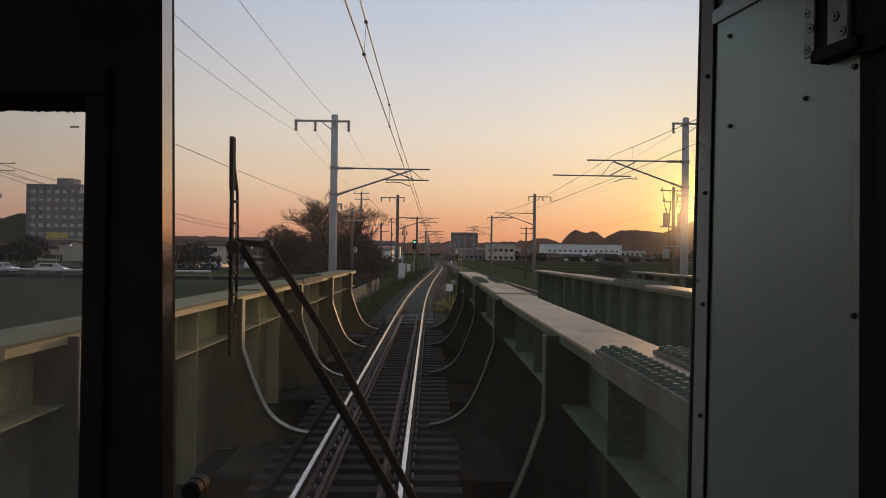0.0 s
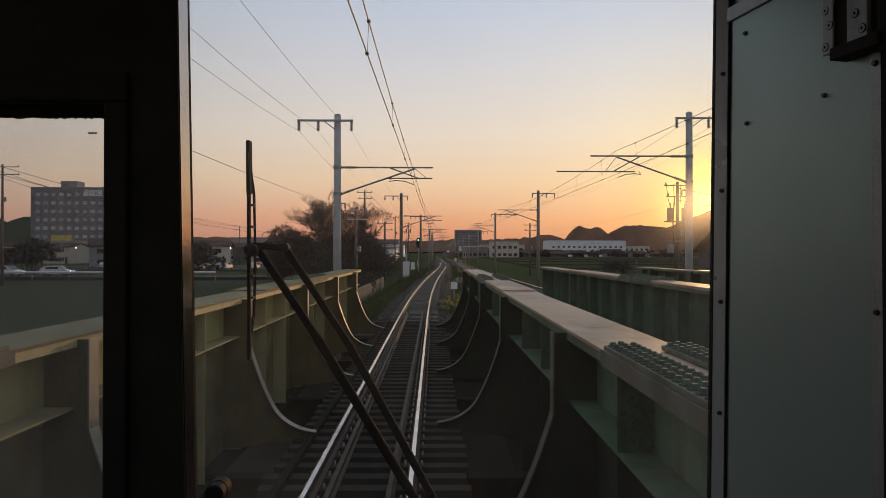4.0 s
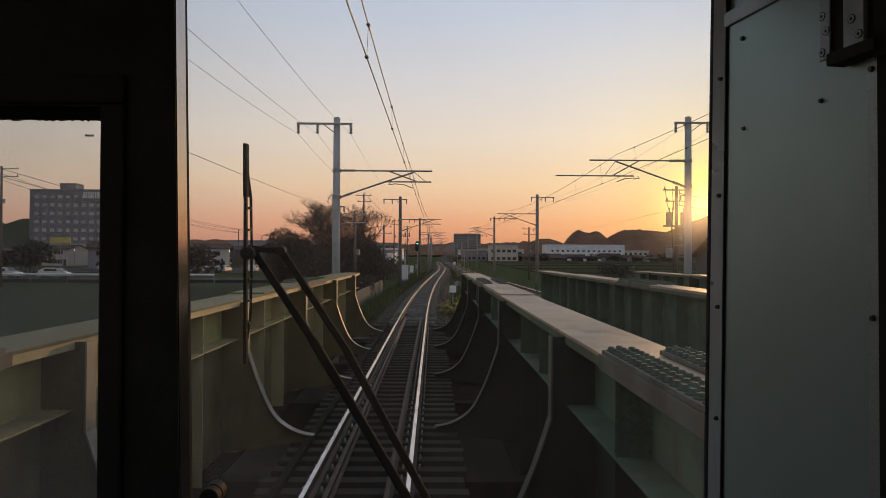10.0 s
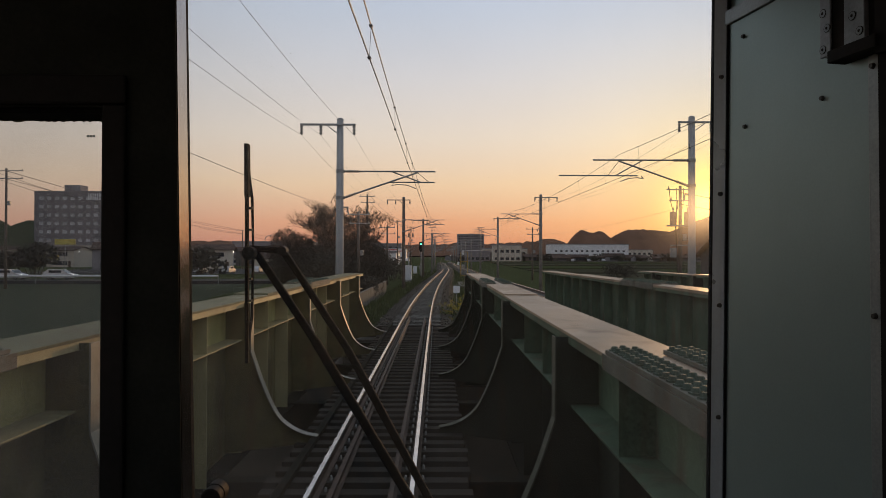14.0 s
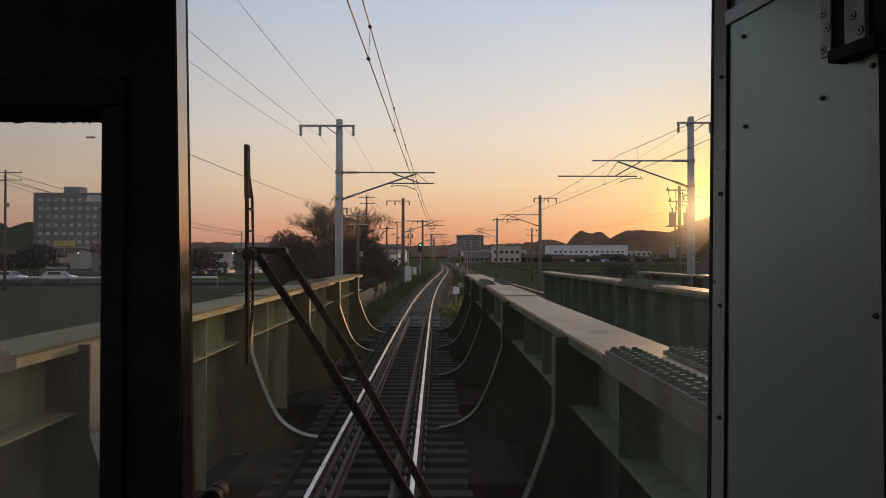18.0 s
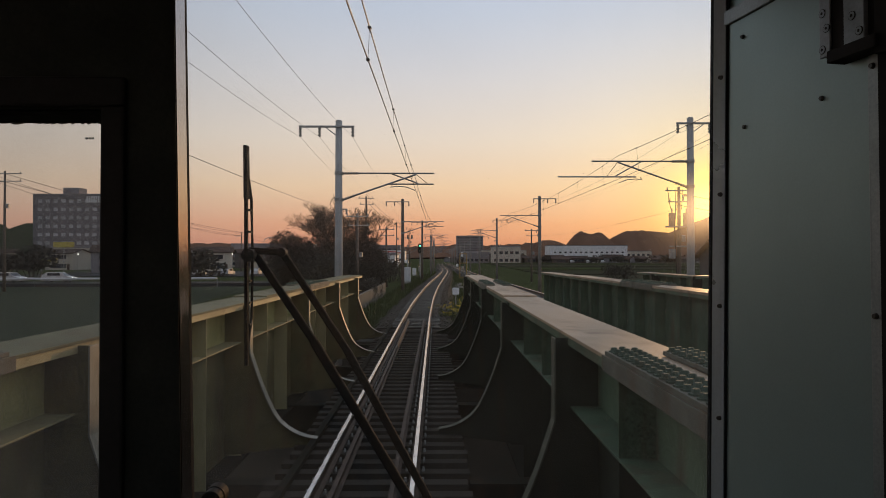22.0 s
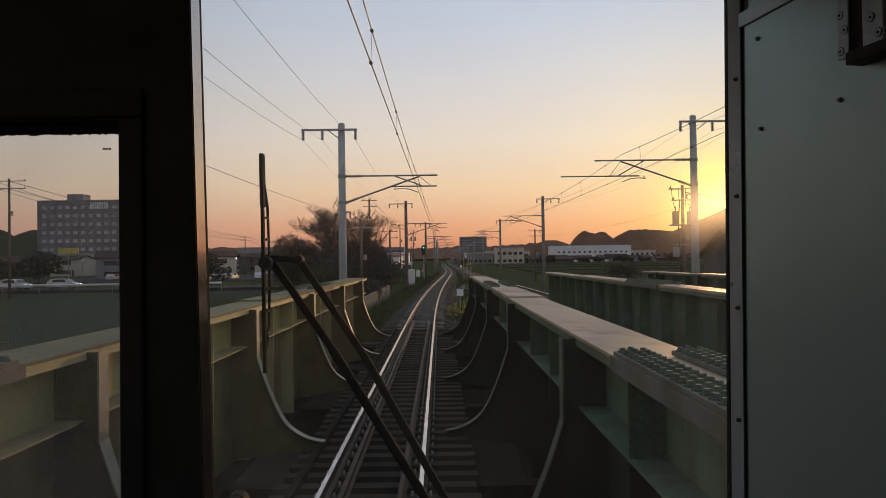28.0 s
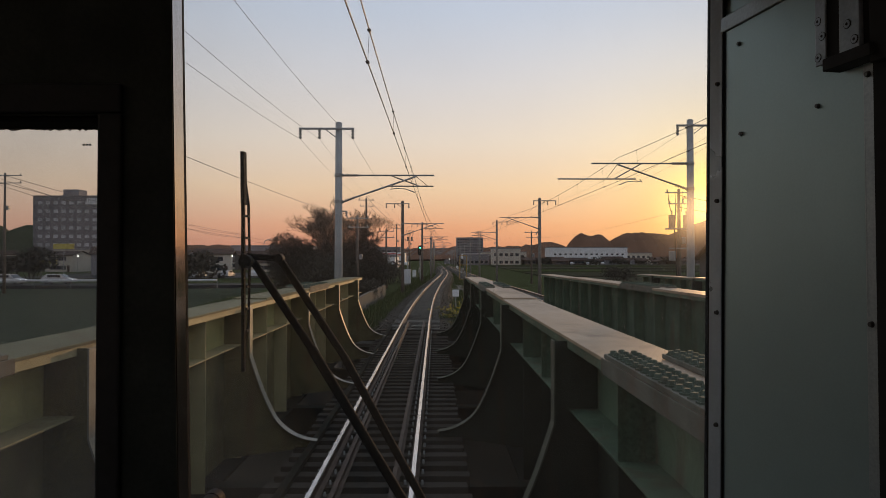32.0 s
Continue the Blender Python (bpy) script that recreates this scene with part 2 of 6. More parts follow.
M_GIRDER = material("green_bridge_paint", (0.108, 0.158, 0.102), (0.060, 0.096, 0.062), 0.6, 0, 1.6, 60, 0.4, 0.25, 0.7, 0.25, speck=1.8)
# near-black green: the shade on the right girder's inner face is in this colour
M_WEB = material("shaded_web_paint", (0.040, 0.045, 0.032), (0.024, 0.027, 0.020), 0.85, 0, 1.1, 70, 0.3, 0.22, 0.25, 0.12, speck=0.9)
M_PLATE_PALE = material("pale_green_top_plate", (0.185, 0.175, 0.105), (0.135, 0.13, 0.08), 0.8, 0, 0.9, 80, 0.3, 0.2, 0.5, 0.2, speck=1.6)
# besides dust, the tan base holds the sunset sky's reflection on the top
M_PLATE = material("dusty_glow_tinted_plate", (0.42, 0.31, 0.215), (0.32, 0.24, 0.165), 0.55, 0, 0.9, 80, 0.3, 0.2, 0.55, 0.25, speck=1.3)
# left girder: low sunlight put into the colours, palest on stiffeners, darkest below the shelf
M_OLIVE = material("sunlit_olive_paint", (0.40, 0.35, 0.19), (0.29, 0.26, 0.145), 0.6, 0, 1.3, 60, 0.25, 0.25, 0.4, 0.3, speck=0.8)
M_OLIVE_WEB = material("dusty_sunlit_olive_web", (0.35, 0.325, 0.14), (0.21, 0.20, 0.09), 0.7, 0, 1.5, 75, 0.5, 0.2, 0.5, 0.15, speck=2.6)
M_WEB_LIT = material("dusty_sunlit_lower_web", (0.19, 0.165, 0.078), (0.10, 0.088, 0.045), 0.75, 0, 1.4, 75, 0.5, 0.22, 0.6, 0.12, speck=3.0)
M_BOLT = material("green_bolt_paint", (0.085, 0.115, 0.09), (0.055, 0.078, 0.06), 0.78, 0, 6, 90, 0.2, 0.15, 0.4, 0.15)
M_SPLICE = material("scuffed_splice_plate", (0.17, 0.165, 0.135), (0.10, 0.105, 0.085), 0.75, 0, 3, 90, 0.3, 0.2, 0.7, 0.2, speck=0.9)
# duller copy for the rims that catch less light
M_EDGE_DULL = material("dull_green_edge", (0.115, 0.115, 0.085), (0.07, 0.07, 0.05), 0.7, 0, 5, 60, 0.1, 0.1, spec=0.2)
# on the left girder's rims this pale tone holds the light they catch
M_EDGE = material("pale_edge_paint", (0.25, 0.24, 0.195), (0.16, 0.15, 0.12), 0.5, 0, 5, 60, 0.1, 0.1)
M_RUST = material("rusty_rail_steel", (0.085, 0.05, 0.032), (0.05, 0.032, 0.022), 0.75, 0.2, 6, 80, 0.2, 0.1)
M_RAIL = material("polished_rail_head", (0.62, 0.60, 0.58), (0.5, 0.48, 0.46), 0.24, 1.0, 2, 120, 0.04, 0.02)
M_TIMBER = material("tarred_timber", (0.064, 0.055, 0.047), (0.041, 0.036, 0.030), 0.95, 0, 3, 50, 0.4, 0.35, spec=0.02)
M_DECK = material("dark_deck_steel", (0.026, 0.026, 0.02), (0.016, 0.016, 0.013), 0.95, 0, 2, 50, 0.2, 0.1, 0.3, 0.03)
M_CONCRETE = material("pale_concrete", (0.40, 0.40, 0.39), (0.30, 0.30, 0.29), 0.8, 0, 1.5, 40, 0.2, 0.12)
M_OLDCONC = material("weathered_concrete", (0.17, 0.165, 0.15), (0.11, 0.105, 0.095), 0.9, 0, 1.2, 30, 0.3, 0.15, spec=0.1)
# much darker than the abutment at the start of the bridge
M_DARKCONC = material("dark_abutment_concrete", (0.062, 0.058, 0.05), (0.032, 0.031, 0.027), 0.95, 0, 0.8, 30, 0.3, 0.15, 0.3, 0.05)
M_POLE = material("spun_concrete_pole", (0.36, 0.37, 0.38), (0.28, 0.29, 0.30), 0.75, 0, 2, 50, 0.15, 0.12)
M_DARKPOLE = material("dark_weathered_pole", (0.15, 0.125, 0.105), (0.10, 0.085, 0.075), 0.8, 0, 2, 50, 0.15, 0.12, spec=0.2)
M_GREYPOLE = material("grey_weathered_pole", (0.22, 0.205, 0.19), (0.16, 0.15, 0.14), 0.8, 0, 2, 50, 0.15, 0.12, spec=0.2)
M_STEEL = material("galvanised_steel", (0.30, 0.31, 0.32), (0.20, 0.21, 0.22), 0.5, 0.6, 5, 70, 0.1, 0.1)
M_WIRE = material("weathered_copper_wire", (0.07, 0.06, 0.05), None, 0.5, 0.6, 5, 70, 0.05, 0.05)
M_INSUL = material("grey_porcelain", (0.24, 0.24, 0.23), None, 0.3, 0, 5, 40, 0.05, 0.1)
M_BALLAST = material("track_ballast", (0.064, 0.056, 0.047), (0.04, 0.036, 0.03), 0.9, 0, 0.6, 16, 0.9, 0.05, spec=0.03)
M_GRASS = material("rough_grass", (0.066, 0.077, 0.034), (0.044, 0.050, 0.025), 0.9, 0, 0.25, 6, 0.8, 0.2, spec=0.0)
M_FIELD = material("paddy_field", (0.062, 0.064, 0.040), (0.058, 0.054, 0.038), 0.9, 0, 0.06, 2.0, 0.6, 0.2, spec=0.0)
M_TUFT = material("long_grass", (0.078, 0.098, 0.034), (0.052, 0.062, 0.024), 0.8, 0, 0.6, 12, 0.2, 0.3, spec=0.1)
M_BLOSSOM = material("yellow_blossom", (0.55, 0.42, 0.04), (0.42, 0.34, 0.05), 0.7, 0, 2, 20, 0.1, 0.2, spec=0.1)
M_CEILING = material("cream_bounce_paint", (0.62, 0.62, 0.56), (0.54, 0.54, 0.48), 0.6, 0, 2, 60, 0.05, 0.05)
M_STRIP = material("grey_edge_strip", (0.54, 0.62, 0.66), (0.47, 0.54, 0.58), 0.30, 0.55, 6, 160, 0.02, 0.05, speck=0.2)
M_BANK_DARK = material("dark_bank_ground", (0.035, 0.031, 0.024), (0.022, 0.02, 0.016), 0.95, 0, 0.4, 8, 0.6, 0.1, spec=0.0)
M_EARTH = material("flood_plain", (0.062, 0.070, 0.048), (0.046, 0.053, 0.036), 0.95, 0, 0.05, 1.5, 0.5, 0.1, spec=0.0)
M_WATER = material("river_water", (0.03, 0.04, 0.045), None, 0.12, 0, 0.3, 3, 0.3, 0.02)
M_ASPHALT = material("asphalt", (0.05, 0.05, 0.052), (0.038, 0.038, 0.04), 0.85, 0, 0.4, 20, 0.3, 0.1, spec=0.05)
M_FOREST = material("green_forest", (0.05, 0.058, 0.036), (0.034, 0.04, 0.026), 0.95, 0, 0.03, 0.3, 1.0, 0.1, spec=0.0)
# woods with the red of the sunlit haze mixed into the base colour
M_WOODS = material("haze_reddened_woods", (0.175, 0.10, 0.068), (0.12, 0.072, 0.052), 0.95, 0, 0.02, 0.25, 1.0, 0.1, spec=0.0)
M_LEAF = material("dark_foliage", (0.052, 0.044, 0.032), (0.034, 0.030, 0.022), 0.85, 0, 0.8, 10, 0.2, 0.3, spec=0.2)
M_BARK = material("grey_bark", (0.10, 0.082, 0.065), (0.06, 0.05, 0.04), 0.9, 0, 3, 30, 0.5, 0.2, spec=0.15)
M_WHITE = material("white_cladding", (0.68, 0.70, 0.74), (0.58, 0.60, 0.64), 0.6, 0, 0.3, 12, 0.05, 0.15)
M_CREAM = material("cream_render", (0.50, 0.46, 0.40), (0.40, 0.37, 0.33), 0.8, 0, 0.3, 10, 0.1, 0.3, spec=0.2)
M_GREYWALL = material("grey_render", (0.23, 0.22, 0.24), (0.17, 0.165, 0.18), 0.8, 0, 0.2, 8, 0.1, 0.25, spec=0.2)
M_DARKWALL = material("dark_timber_wall", (0.12, 0.10, 0.09), (0.08, 0.07, 0.06), 0.85, 0, 0.5, 10, 0.2, 0.2, spec=0.2)
M_ROOF = material("dark_roof_tile", (0.095, 0.064, 0.052), (0.06, 0.044, 0.038), 0.6, 0, 0.7, 9, 0.3, 0.3, spec=0.02)
M_FRAME = material("dull_window_frame", (0.20, 0.20, 0.21), None, 0.6, 0, 2, 20, 0.05, 0.1)
# lighter panes, for less contrast with the hospital's wall
M_PALE_PANE = material("pale_window_pane", (0.42, 0.43, 0.47), (0.28, 0.29, 0.33), 0.3, 0, 0.4, 10, 0.0, 0.4)
M_PANE = material("dark_window_glass", (0.03, 0.035, 0.045), None, 0.1, 0, 1, 10, 0.0, 0.3)
M_CAR = material("car_paint", (0.55, 0.56, 0.58), (0.5, 0.5, 0.52), 0.25, 0.1, 1, 30, 0.0, 0.7)
M_TYRE = material("black_rubber", (0.02, 0.02, 0.02), None, 0.8, 0, 5, 60, 0.1, 0.05)
M_RED = material("red_sign_paint", (0.5, 0.04, 0.03), None, 0.5, 0, 2, 30, 0.0, 0.1)
M_SIGN_YELLOW = material("yellow_sign", (0.55, 0.46, 0.10), None, 0.5, 0, 2, 30, 0.0, 0.1)
M_YELLOW = material("yellow_paint", (0.42, 0.26, 0.03), (0.3, 0.18, 0.03), 0.6, 0, 4, 40, 0.1, 0.1, 0.3)
M_BLACK = material("black_paint", (0.016, 0.016, 0.015), (0.022, 0.021, 0.02), 0.7, 0, 4, 60, 0.05, 0.05, spec=0.2)
M_LINING = material("dark_cab_lining", (0.030, 0.034, 0.029), (0.020, 0.023, 0.020), 0.8, 0, 6, 120, 0.15, 0.05, spec=0.15)
M_JAMB = material("satin_jamb_metal", (0.30, 0.26, 0.235), (0.25, 0.215, 0.195), 0.08, 1.0, 12, 90, 0.03, 0.05, speck=0.2)
M_PANEL = material("grey_cab_panel", (0.362, 0.475, 0.472), (0.28, 0.372, 0.372), 0.42, 0.55, 1.6, 260, 0.003, 0.02, speck=0.1)
M_TRIM = material("brushed_metal_trim", (0.36, 0.41, 0.42), (0.29, 0.34, 0.35), 0.40, 0.45, 9, 220, 0.03, 0.05)
M_HINGE = material("hinge_steel", (0.27, 0.30, 0.32), (0.20, 0.225, 0.24), 0.38, 0.5, 14, 200, 0.04, 0.05)
M_SCREW = material("dull_screw", (0.09, 0.09, 0.085), None, 0.4, 0.7, 30, 90, 0.05, 0.1)
M_RUBBER = material("window_rubber", (0.010, 0.010, 0.010), None, 0.8, 0, 20, 120, 0.1, 0.05, spec=0.08)
M_GLASS = glass("dusty_windscreen", 0.042, edge=0.05)
M_GLASS2 = glass("hazy_centre_glass", 0.13, 0.88)


def dried_dirt(name):
    """Dried splashes: pale dust that lets some light through."""
    m = bpy.data.materials.new(name)
    m.use_nodes = True
    n, l = m.node_tree.nodes, m.node_tree.links
    n.clear()
    o, mix = n.new("ShaderNodeOutputMaterial"), n.new("ShaderNodeMixShader")
    a, b = n.new("ShaderNodeBsdfDiffuse"), n.new("ShaderNodeBsdfTranslucent")
    a.inputs["Color"].default_value, b.inputs["Color"].default_value = (0.4, 0.39, 0.35, 1), (0.42, 0.4, 0.36, 1)
    mix.inputs["Fac"].default_value = 0.6
    l.new(a.outputs[0], mix.inputs[1])
    l.new(b.outputs[0], mix.inputs[2])
    l.new(mix.outputs[0], o.inputs["Surface"])
    return m


M_SPLASH = dried_dirt("dried_splashes")
M_LAMP_GREEN = glow("green_signal_light", (0.12, 1.0, 0.55), 3.0)
M_LAMP_WHITE = glow("white_lamp_light", (1.0, 0.93, 0.85), 5.0)


# ---- building helpers ----
def thing(name, label, category, at=(0, 0, 0), group="", kind=""):
    ob = new(name)
    ob.empty_display_size = 0.2
    ob.location = at
    return tagged(ob, label, category, group, kind)


def mesh_of(name, bm, mat, smooth=False):
    bm.normal_update()
    me = bpy.data.meshes.new(name)
    bm.to_mesh(me)
    bm.free()
    me.materials.append(mat)
    if smooth:
        for p in me.polygons:
            p.use_smooth = True
    return me


def part(name, bm, mat, parent, label="", kind="", smooth=False):
    ob = new(name, mesh_of(name, bm, mat, smooth))
    ob.parent = parent
    return tagged(ob, label, kind=kind)


def piece(name, me, parent, at=(0, 0, 0), rz=0.0, flip=1):
    ob = new(name, me)
    ob.parent = parent
    ob.location, ob.rotation_euler = at, (0, 0, rz)
    ob.scale = (flip, 1, 1)
    return ob


def whole(name, bm, mat, label, category, group="", kind="", smooth=False):
    ob = new(name, mesh_of(name, bm, mat, smooth))
    return tagged(ob, label, category, group, kind)


def box(bm, x0, x1, y0, y1, z0, z1, bevel=0.0):
    v = [bm.verts.new((x, y, z)) for z in (z0, z1) for y in (y0, y1) for x in (x0, x1)]
    fs = [bm.faces.new([v[i] for i in q]) for q in ((0, 2, 3, 1), (4, 5, 7, 6), (0, 1, 5, 4), (2, 6, 7, 3), (0, 4, 6, 2), (1, 3, 7, 5))]
    if bevel:
        es = list({e for f in fs for e in f.edges})
        bmesh.ops.bevel(bm, geom=es, offset=bevel, segments=2, affect="EDGES", profile=0.5)
    return bm


def boxes(*items, bevel=0.0):
    bm = bmesh.new()
    for i in items:
        box(bm, *i, bevel=bevel)
    return bm


def rod(bm, p, q, r, r2=None, n=6):
    """A round bar from p to q, closed at both ends."""
    p, q = Vector(p), Vector(q)
    r2 = r if r2 is None else r2
    w = (q - p).normalized()
    a = w.orthogonal().normalized()
    b = w.cross(a)
    rings = []
    for c, rad in ((p, r), (q, r2)):
        rings.append([bm.verts.new(c + (a * math.cos(k * math.tau / n) + b * math.sin(k * math.tau / n)) * rad) for k in range(n)])
    for k in range(n):
        bm.faces.new((rings[0][k], rings[0][(k + 1) % n], rings[1][(k + 1) % n], rings[1][k]))
    bm.faces.new(rings[0][::-1])
    bm.faces.new(rings[1])
    return bm


def rods(*items, n=6):
    bm = bmesh.new()
    for i in items:
        rod(bm, *i, n=n)
    return bm


def tube(bm, pts, r, n=5):
    """A bent round bar through the points."""
    pts = [Vector(p) for p in pts]
    rings = []
    for i, p in enumerate(pts):
        w = (pts[min(i + 1, len(pts) - 1)] - pts[max(i - 1, 0)]).normalized()
        a = w.cross(Vector((0, 0, 1)))
        a = a.normalized() if a.length > 1e-3 else Vector((1, 0, 0))
        b = w.cross(a)
        rings.append([bm.verts.new(p + (a * math.cos(k * math.tau / n) + b * math.sin(k * math.tau / n)) * r) for k in range(n)])
    for i in range(len(rings) - 1):
        for k in range(n):
            bm.faces.new((rings[i][k], rings[i][(k + 1) % n], rings[i + 1][(k + 1) % n], rings[i + 1][k]))
    bm.faces.new(rings[0][::-1])
    bm.faces.new(rings[-1])
    return bm


def prism(bm, outline, axis, a, b):
    """A flat outline given in the two other axes, drawn out along the axis from a to b."""
    def put(u, v, w):
        return {"x": (w, u, v), "y": (u, w, v), "z": (u, v, w)}[axis]
    lo, hi = [bm.verts.new(put(u, v, a)) for u, v in outline], [bm.verts.new(put(u, v, b)) for u, v in outline]
    k = len(outline)
    for i in range(k):
        bm.faces.new((lo[i], lo[(i + 1) % k], hi[(i + 1) % k], hi[i]))
    bm.faces.new(lo[::-1])
    bm.faces.new(hi)
    bmesh.ops.recalc_face_normals(bm, faces=bm.faces[:])
    return bm


def sweep(bm, profile, path):
    """A closed profile (across, up) carried along a path of points (x, y, z) that runs away along y."""
    rings = []
    for x, y, z in path:
        rings.append([bm.verts.new((x + u, y, z + v)) for u, v in profile])
    k = len(profile)
    for i in range(len(rings) - 1):
        for j in range(k):
            bm.faces.new((rings[i][j], rings[i][(j + 1) % k], rings[i + 1][(j + 1) % k], rings[i + 1][j]))
    bm.faces.new(rings[0][::-1])
    bm.faces.new(rings[-1])
    bmesh.ops.recalc_face_normals(bm, faces=bm.faces[:])
    return bm


def smooth_step(a, b, x):
    t = min(1.0, max(0.0, (x - a) / (b - a)))
    return t * t * (3 - 2 * t)


# ---- plan of the line: track 1 carries the train, track 2 runs beside it ----
BRIDGE_END, SECOND_END = 65.1, 70.5
BRIDGE_START = -258.0


def track_1(y):
    return -0.82 + 2.9 * smooth_step(66, 200, y)


def track_2(y):
    return 7.42 - 1.5 * smooth_step(66, 160, y)


# ---- ground ----
def ground_z(x, y):
    low = -5.2 - 1.3 * smooth_step(20, -10, y)
    plain = low + (3.9 + low * -1 - 5.2) * smooth_step(40, 110, y)
    plain += 1.3 * smooth_step(150, 420, y)
    plain += 0.6 * smooth_step(-30, -70, x) * smooth_step(10, 40, y) * (1 - smooth_step(60, 110, y))
    plain -= 0.1 * smooth_step(-16, -42, x) * smooth_step(55, 112, y) * (1 - smooth_step(150, 420, y))
    plain += 3.6 * smooth_step(-225, -275, y)
    if y > 66 or y < -258:
        a, b = track_1(y) - 3.2, track_2(y) + 3.2 if y > 70 or y < 0 else 2.6
        off = max(a - x, x - b, 0)
        bank = -0.62 - off / 1.6
        plain = max(plain, bank)
    return plain


def ground_sheet():
    xs = [-4500, -2500, -1500, -900, -600, -400, -280, -200, -150, -115, -90, -72, -58, -46, -36, -28, -22, -17, -13.5, -11, -9, -7.5, -6, -4.5, -3, 0, 4, 6, 8, 10, 11.5, 13, 14.5, 16, 18.5, 22, 28, 36, 46, 58, 72, 90, 115, 150, 200, 280, 400, 600, 900, 1500, 2500, 4500]
    ys = [-900, -600, -450, -400, -350, -325, -300, -285, -270, -262, -258.2, -257.6, -250, -240, -225, -200, -160, -110, -70, -45, -30, -18, -8, 0, 8, 16, 24, 32, 40, 48, 56, 61, 65.4, 66.5, 68, 70, 71.5] + [73.4 + 5.4 * i for i in range(1, 40)] + [300, 330, 370, 420, 480, 560, 680, 850, 1100, 1500, 2200, 3200, 4800]
    bm = bmesh.new()
    rows = [[bm.verts.new((x, y, ground_z(x, y) + 0.10 * noise.noise((x * 0.13, y * 0.13, 3.0)))) for x in xs] for y in ys]
    for i in range(len(ys) - 1):
        for j in range(len(xs) - 1):
            bm.faces.new((rows[i][j], rows[i][j + 1], rows[i + 1][j + 1], rows[i + 1][j]))
    whole("ground", bm, M_GRASS, "rough green grass on the river bank and railway embankment", "ground", kind="structure", smooth=True)
    whole("water", boxes((-900, 900, -236, 6, -5.75, -5.7)), M_WATER, "dark river water under the railway bridge", "water", kind="structure")
    bm = bmesh.new()
    for x0, x1, y0, y1 in ((-320, -16, 22, 132),):
        n = 40
        g = [[bm.verts.new((x0 + (x1 - x0) * j / n, y0 + (y1 - y0) * i / n, ground_z(x0 + (x1 - x0) * j / n, y0 + (y1 - y0) * i / n) + (0.18 if 0 < i < n and 0 < j < n else -0.5))) for j in range(n + 1)] for i in range(n + 1)]
        for i in range(n):
            for j in range(n):
                bm.faces.new((g[i][j], g[i][j + 1], g[i + 1][j + 1], g[i + 1][j]))
    whole("meadow", bm, M_EARTH, "dark flat meadow between river bank and road", "meadow", kind="structure", smooth=True)

    # a darker sheet just above the ground, only below the bridge
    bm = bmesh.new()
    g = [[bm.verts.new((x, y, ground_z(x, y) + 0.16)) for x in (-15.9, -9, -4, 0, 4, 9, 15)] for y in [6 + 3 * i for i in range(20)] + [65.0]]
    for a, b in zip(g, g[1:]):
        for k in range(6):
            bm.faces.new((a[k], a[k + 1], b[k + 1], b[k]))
    whole("river_bank", bm, M_BANK_DARK, "dark sheet over the bank under the bridge", "river bank", kind="structure", smooth=True)


ground_sheet()

# paddy fields beyond the second bridge, parted by low banks
random.seed(4)
for i in range(7):
    for j in range(4):
        x0, y0 = 24 + j * 34, 105 + i * 42
        top = max(ground_z(x, y) for x in (x0, x0 + 16, x0 + 32) for y in (y0, y0 + 20, y0 + 40)) + 0.16
        bm = boxes((x0, x0 + 32.6, y0, y0 + 40.4, top - 0.6, top + random.uniform(-0.02, 0.05)), bevel=0.08)
        whole("field", bm, M_FIELD if (i + j) % 3 else M_GRASS, "green paddy field parted by low earth banks", "field", "paddy fields", "structure")


# ---- tracks ----
def rail_line(track, y0, y1, step, label):
    t = thing("railway_track", label, "railway track", kind="structure")
    ys = [y0 + (y1 - y0) * i / step for i in range(step + 1)]
    body = [(-0.061, -0.02), (0.061, -0.02), (0.061, -0.006), (0.011, 0.014), (0.011, 0.098), (0.031, 0.112), (0.031, 0.134), (-0.031, 0.134), (-0.031, 0.112), (-0.011, 0.098), (-0.011, 0.014), (-0.061, -0.006)]
    head = [(-0.0325, 0.134), (0.0325, 0.134), (0.0325, 0.146), (0.026, 0.153), (-0.026, 0.153), (-0.0325, 0.146)]
    for side in (-0.56, 0.56):
        path = [(track(y) + side, y, -0.153) for y in ys]
        rail = part("rail", sweep(bmesh.new(), body, path), M_RUST, t, "rust-brown steel rail")
        part("rail_head", sweep(bmesh.new(), head, path), M_RAIL, rail, "polished bright running surface")
    return t


line_1 = rail_line(track_1, -430, 620, 420, "steel rails on tarred timber and ballast, polished bright")
line_2 = rail_line(track_2, -430, 620, 420, "second pair of steel rails beside the first")
# guard rails between the running rails on the bridge
for side in (-0.33, 0.33):
    body = [(-0.05, -0.02), (0.05, -0.02), (0.05, -0.006), (0.01, 0.01), (0.01, 0.08), (0.028, 0.09), (0.028, 0.11), (-0.028, 0.11), (-0.028, 0.09), (-0.01, 0.08), (-0.01, 0.01), (-0.05, -0.006)]
    part("guard_rail", sweep(bmesh.new(), body, [(-0.82 + side, BRIDGE_START, -0.153), (-0.82 + side, BRIDGE_END + 3, -0.153)]), M_RUST, line_1, "rusty brown guard rail")
part("guard_timber", boxes((-1.83, -1.73, BRIDGE_START, BRIDGE_END + 1, -0.165, -0.09), bevel=0.012), M_DECK, line_1, "dark timber laid along the sleeper ends")

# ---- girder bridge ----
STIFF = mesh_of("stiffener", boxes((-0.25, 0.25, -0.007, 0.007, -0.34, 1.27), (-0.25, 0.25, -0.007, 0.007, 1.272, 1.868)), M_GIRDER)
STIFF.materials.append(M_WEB)
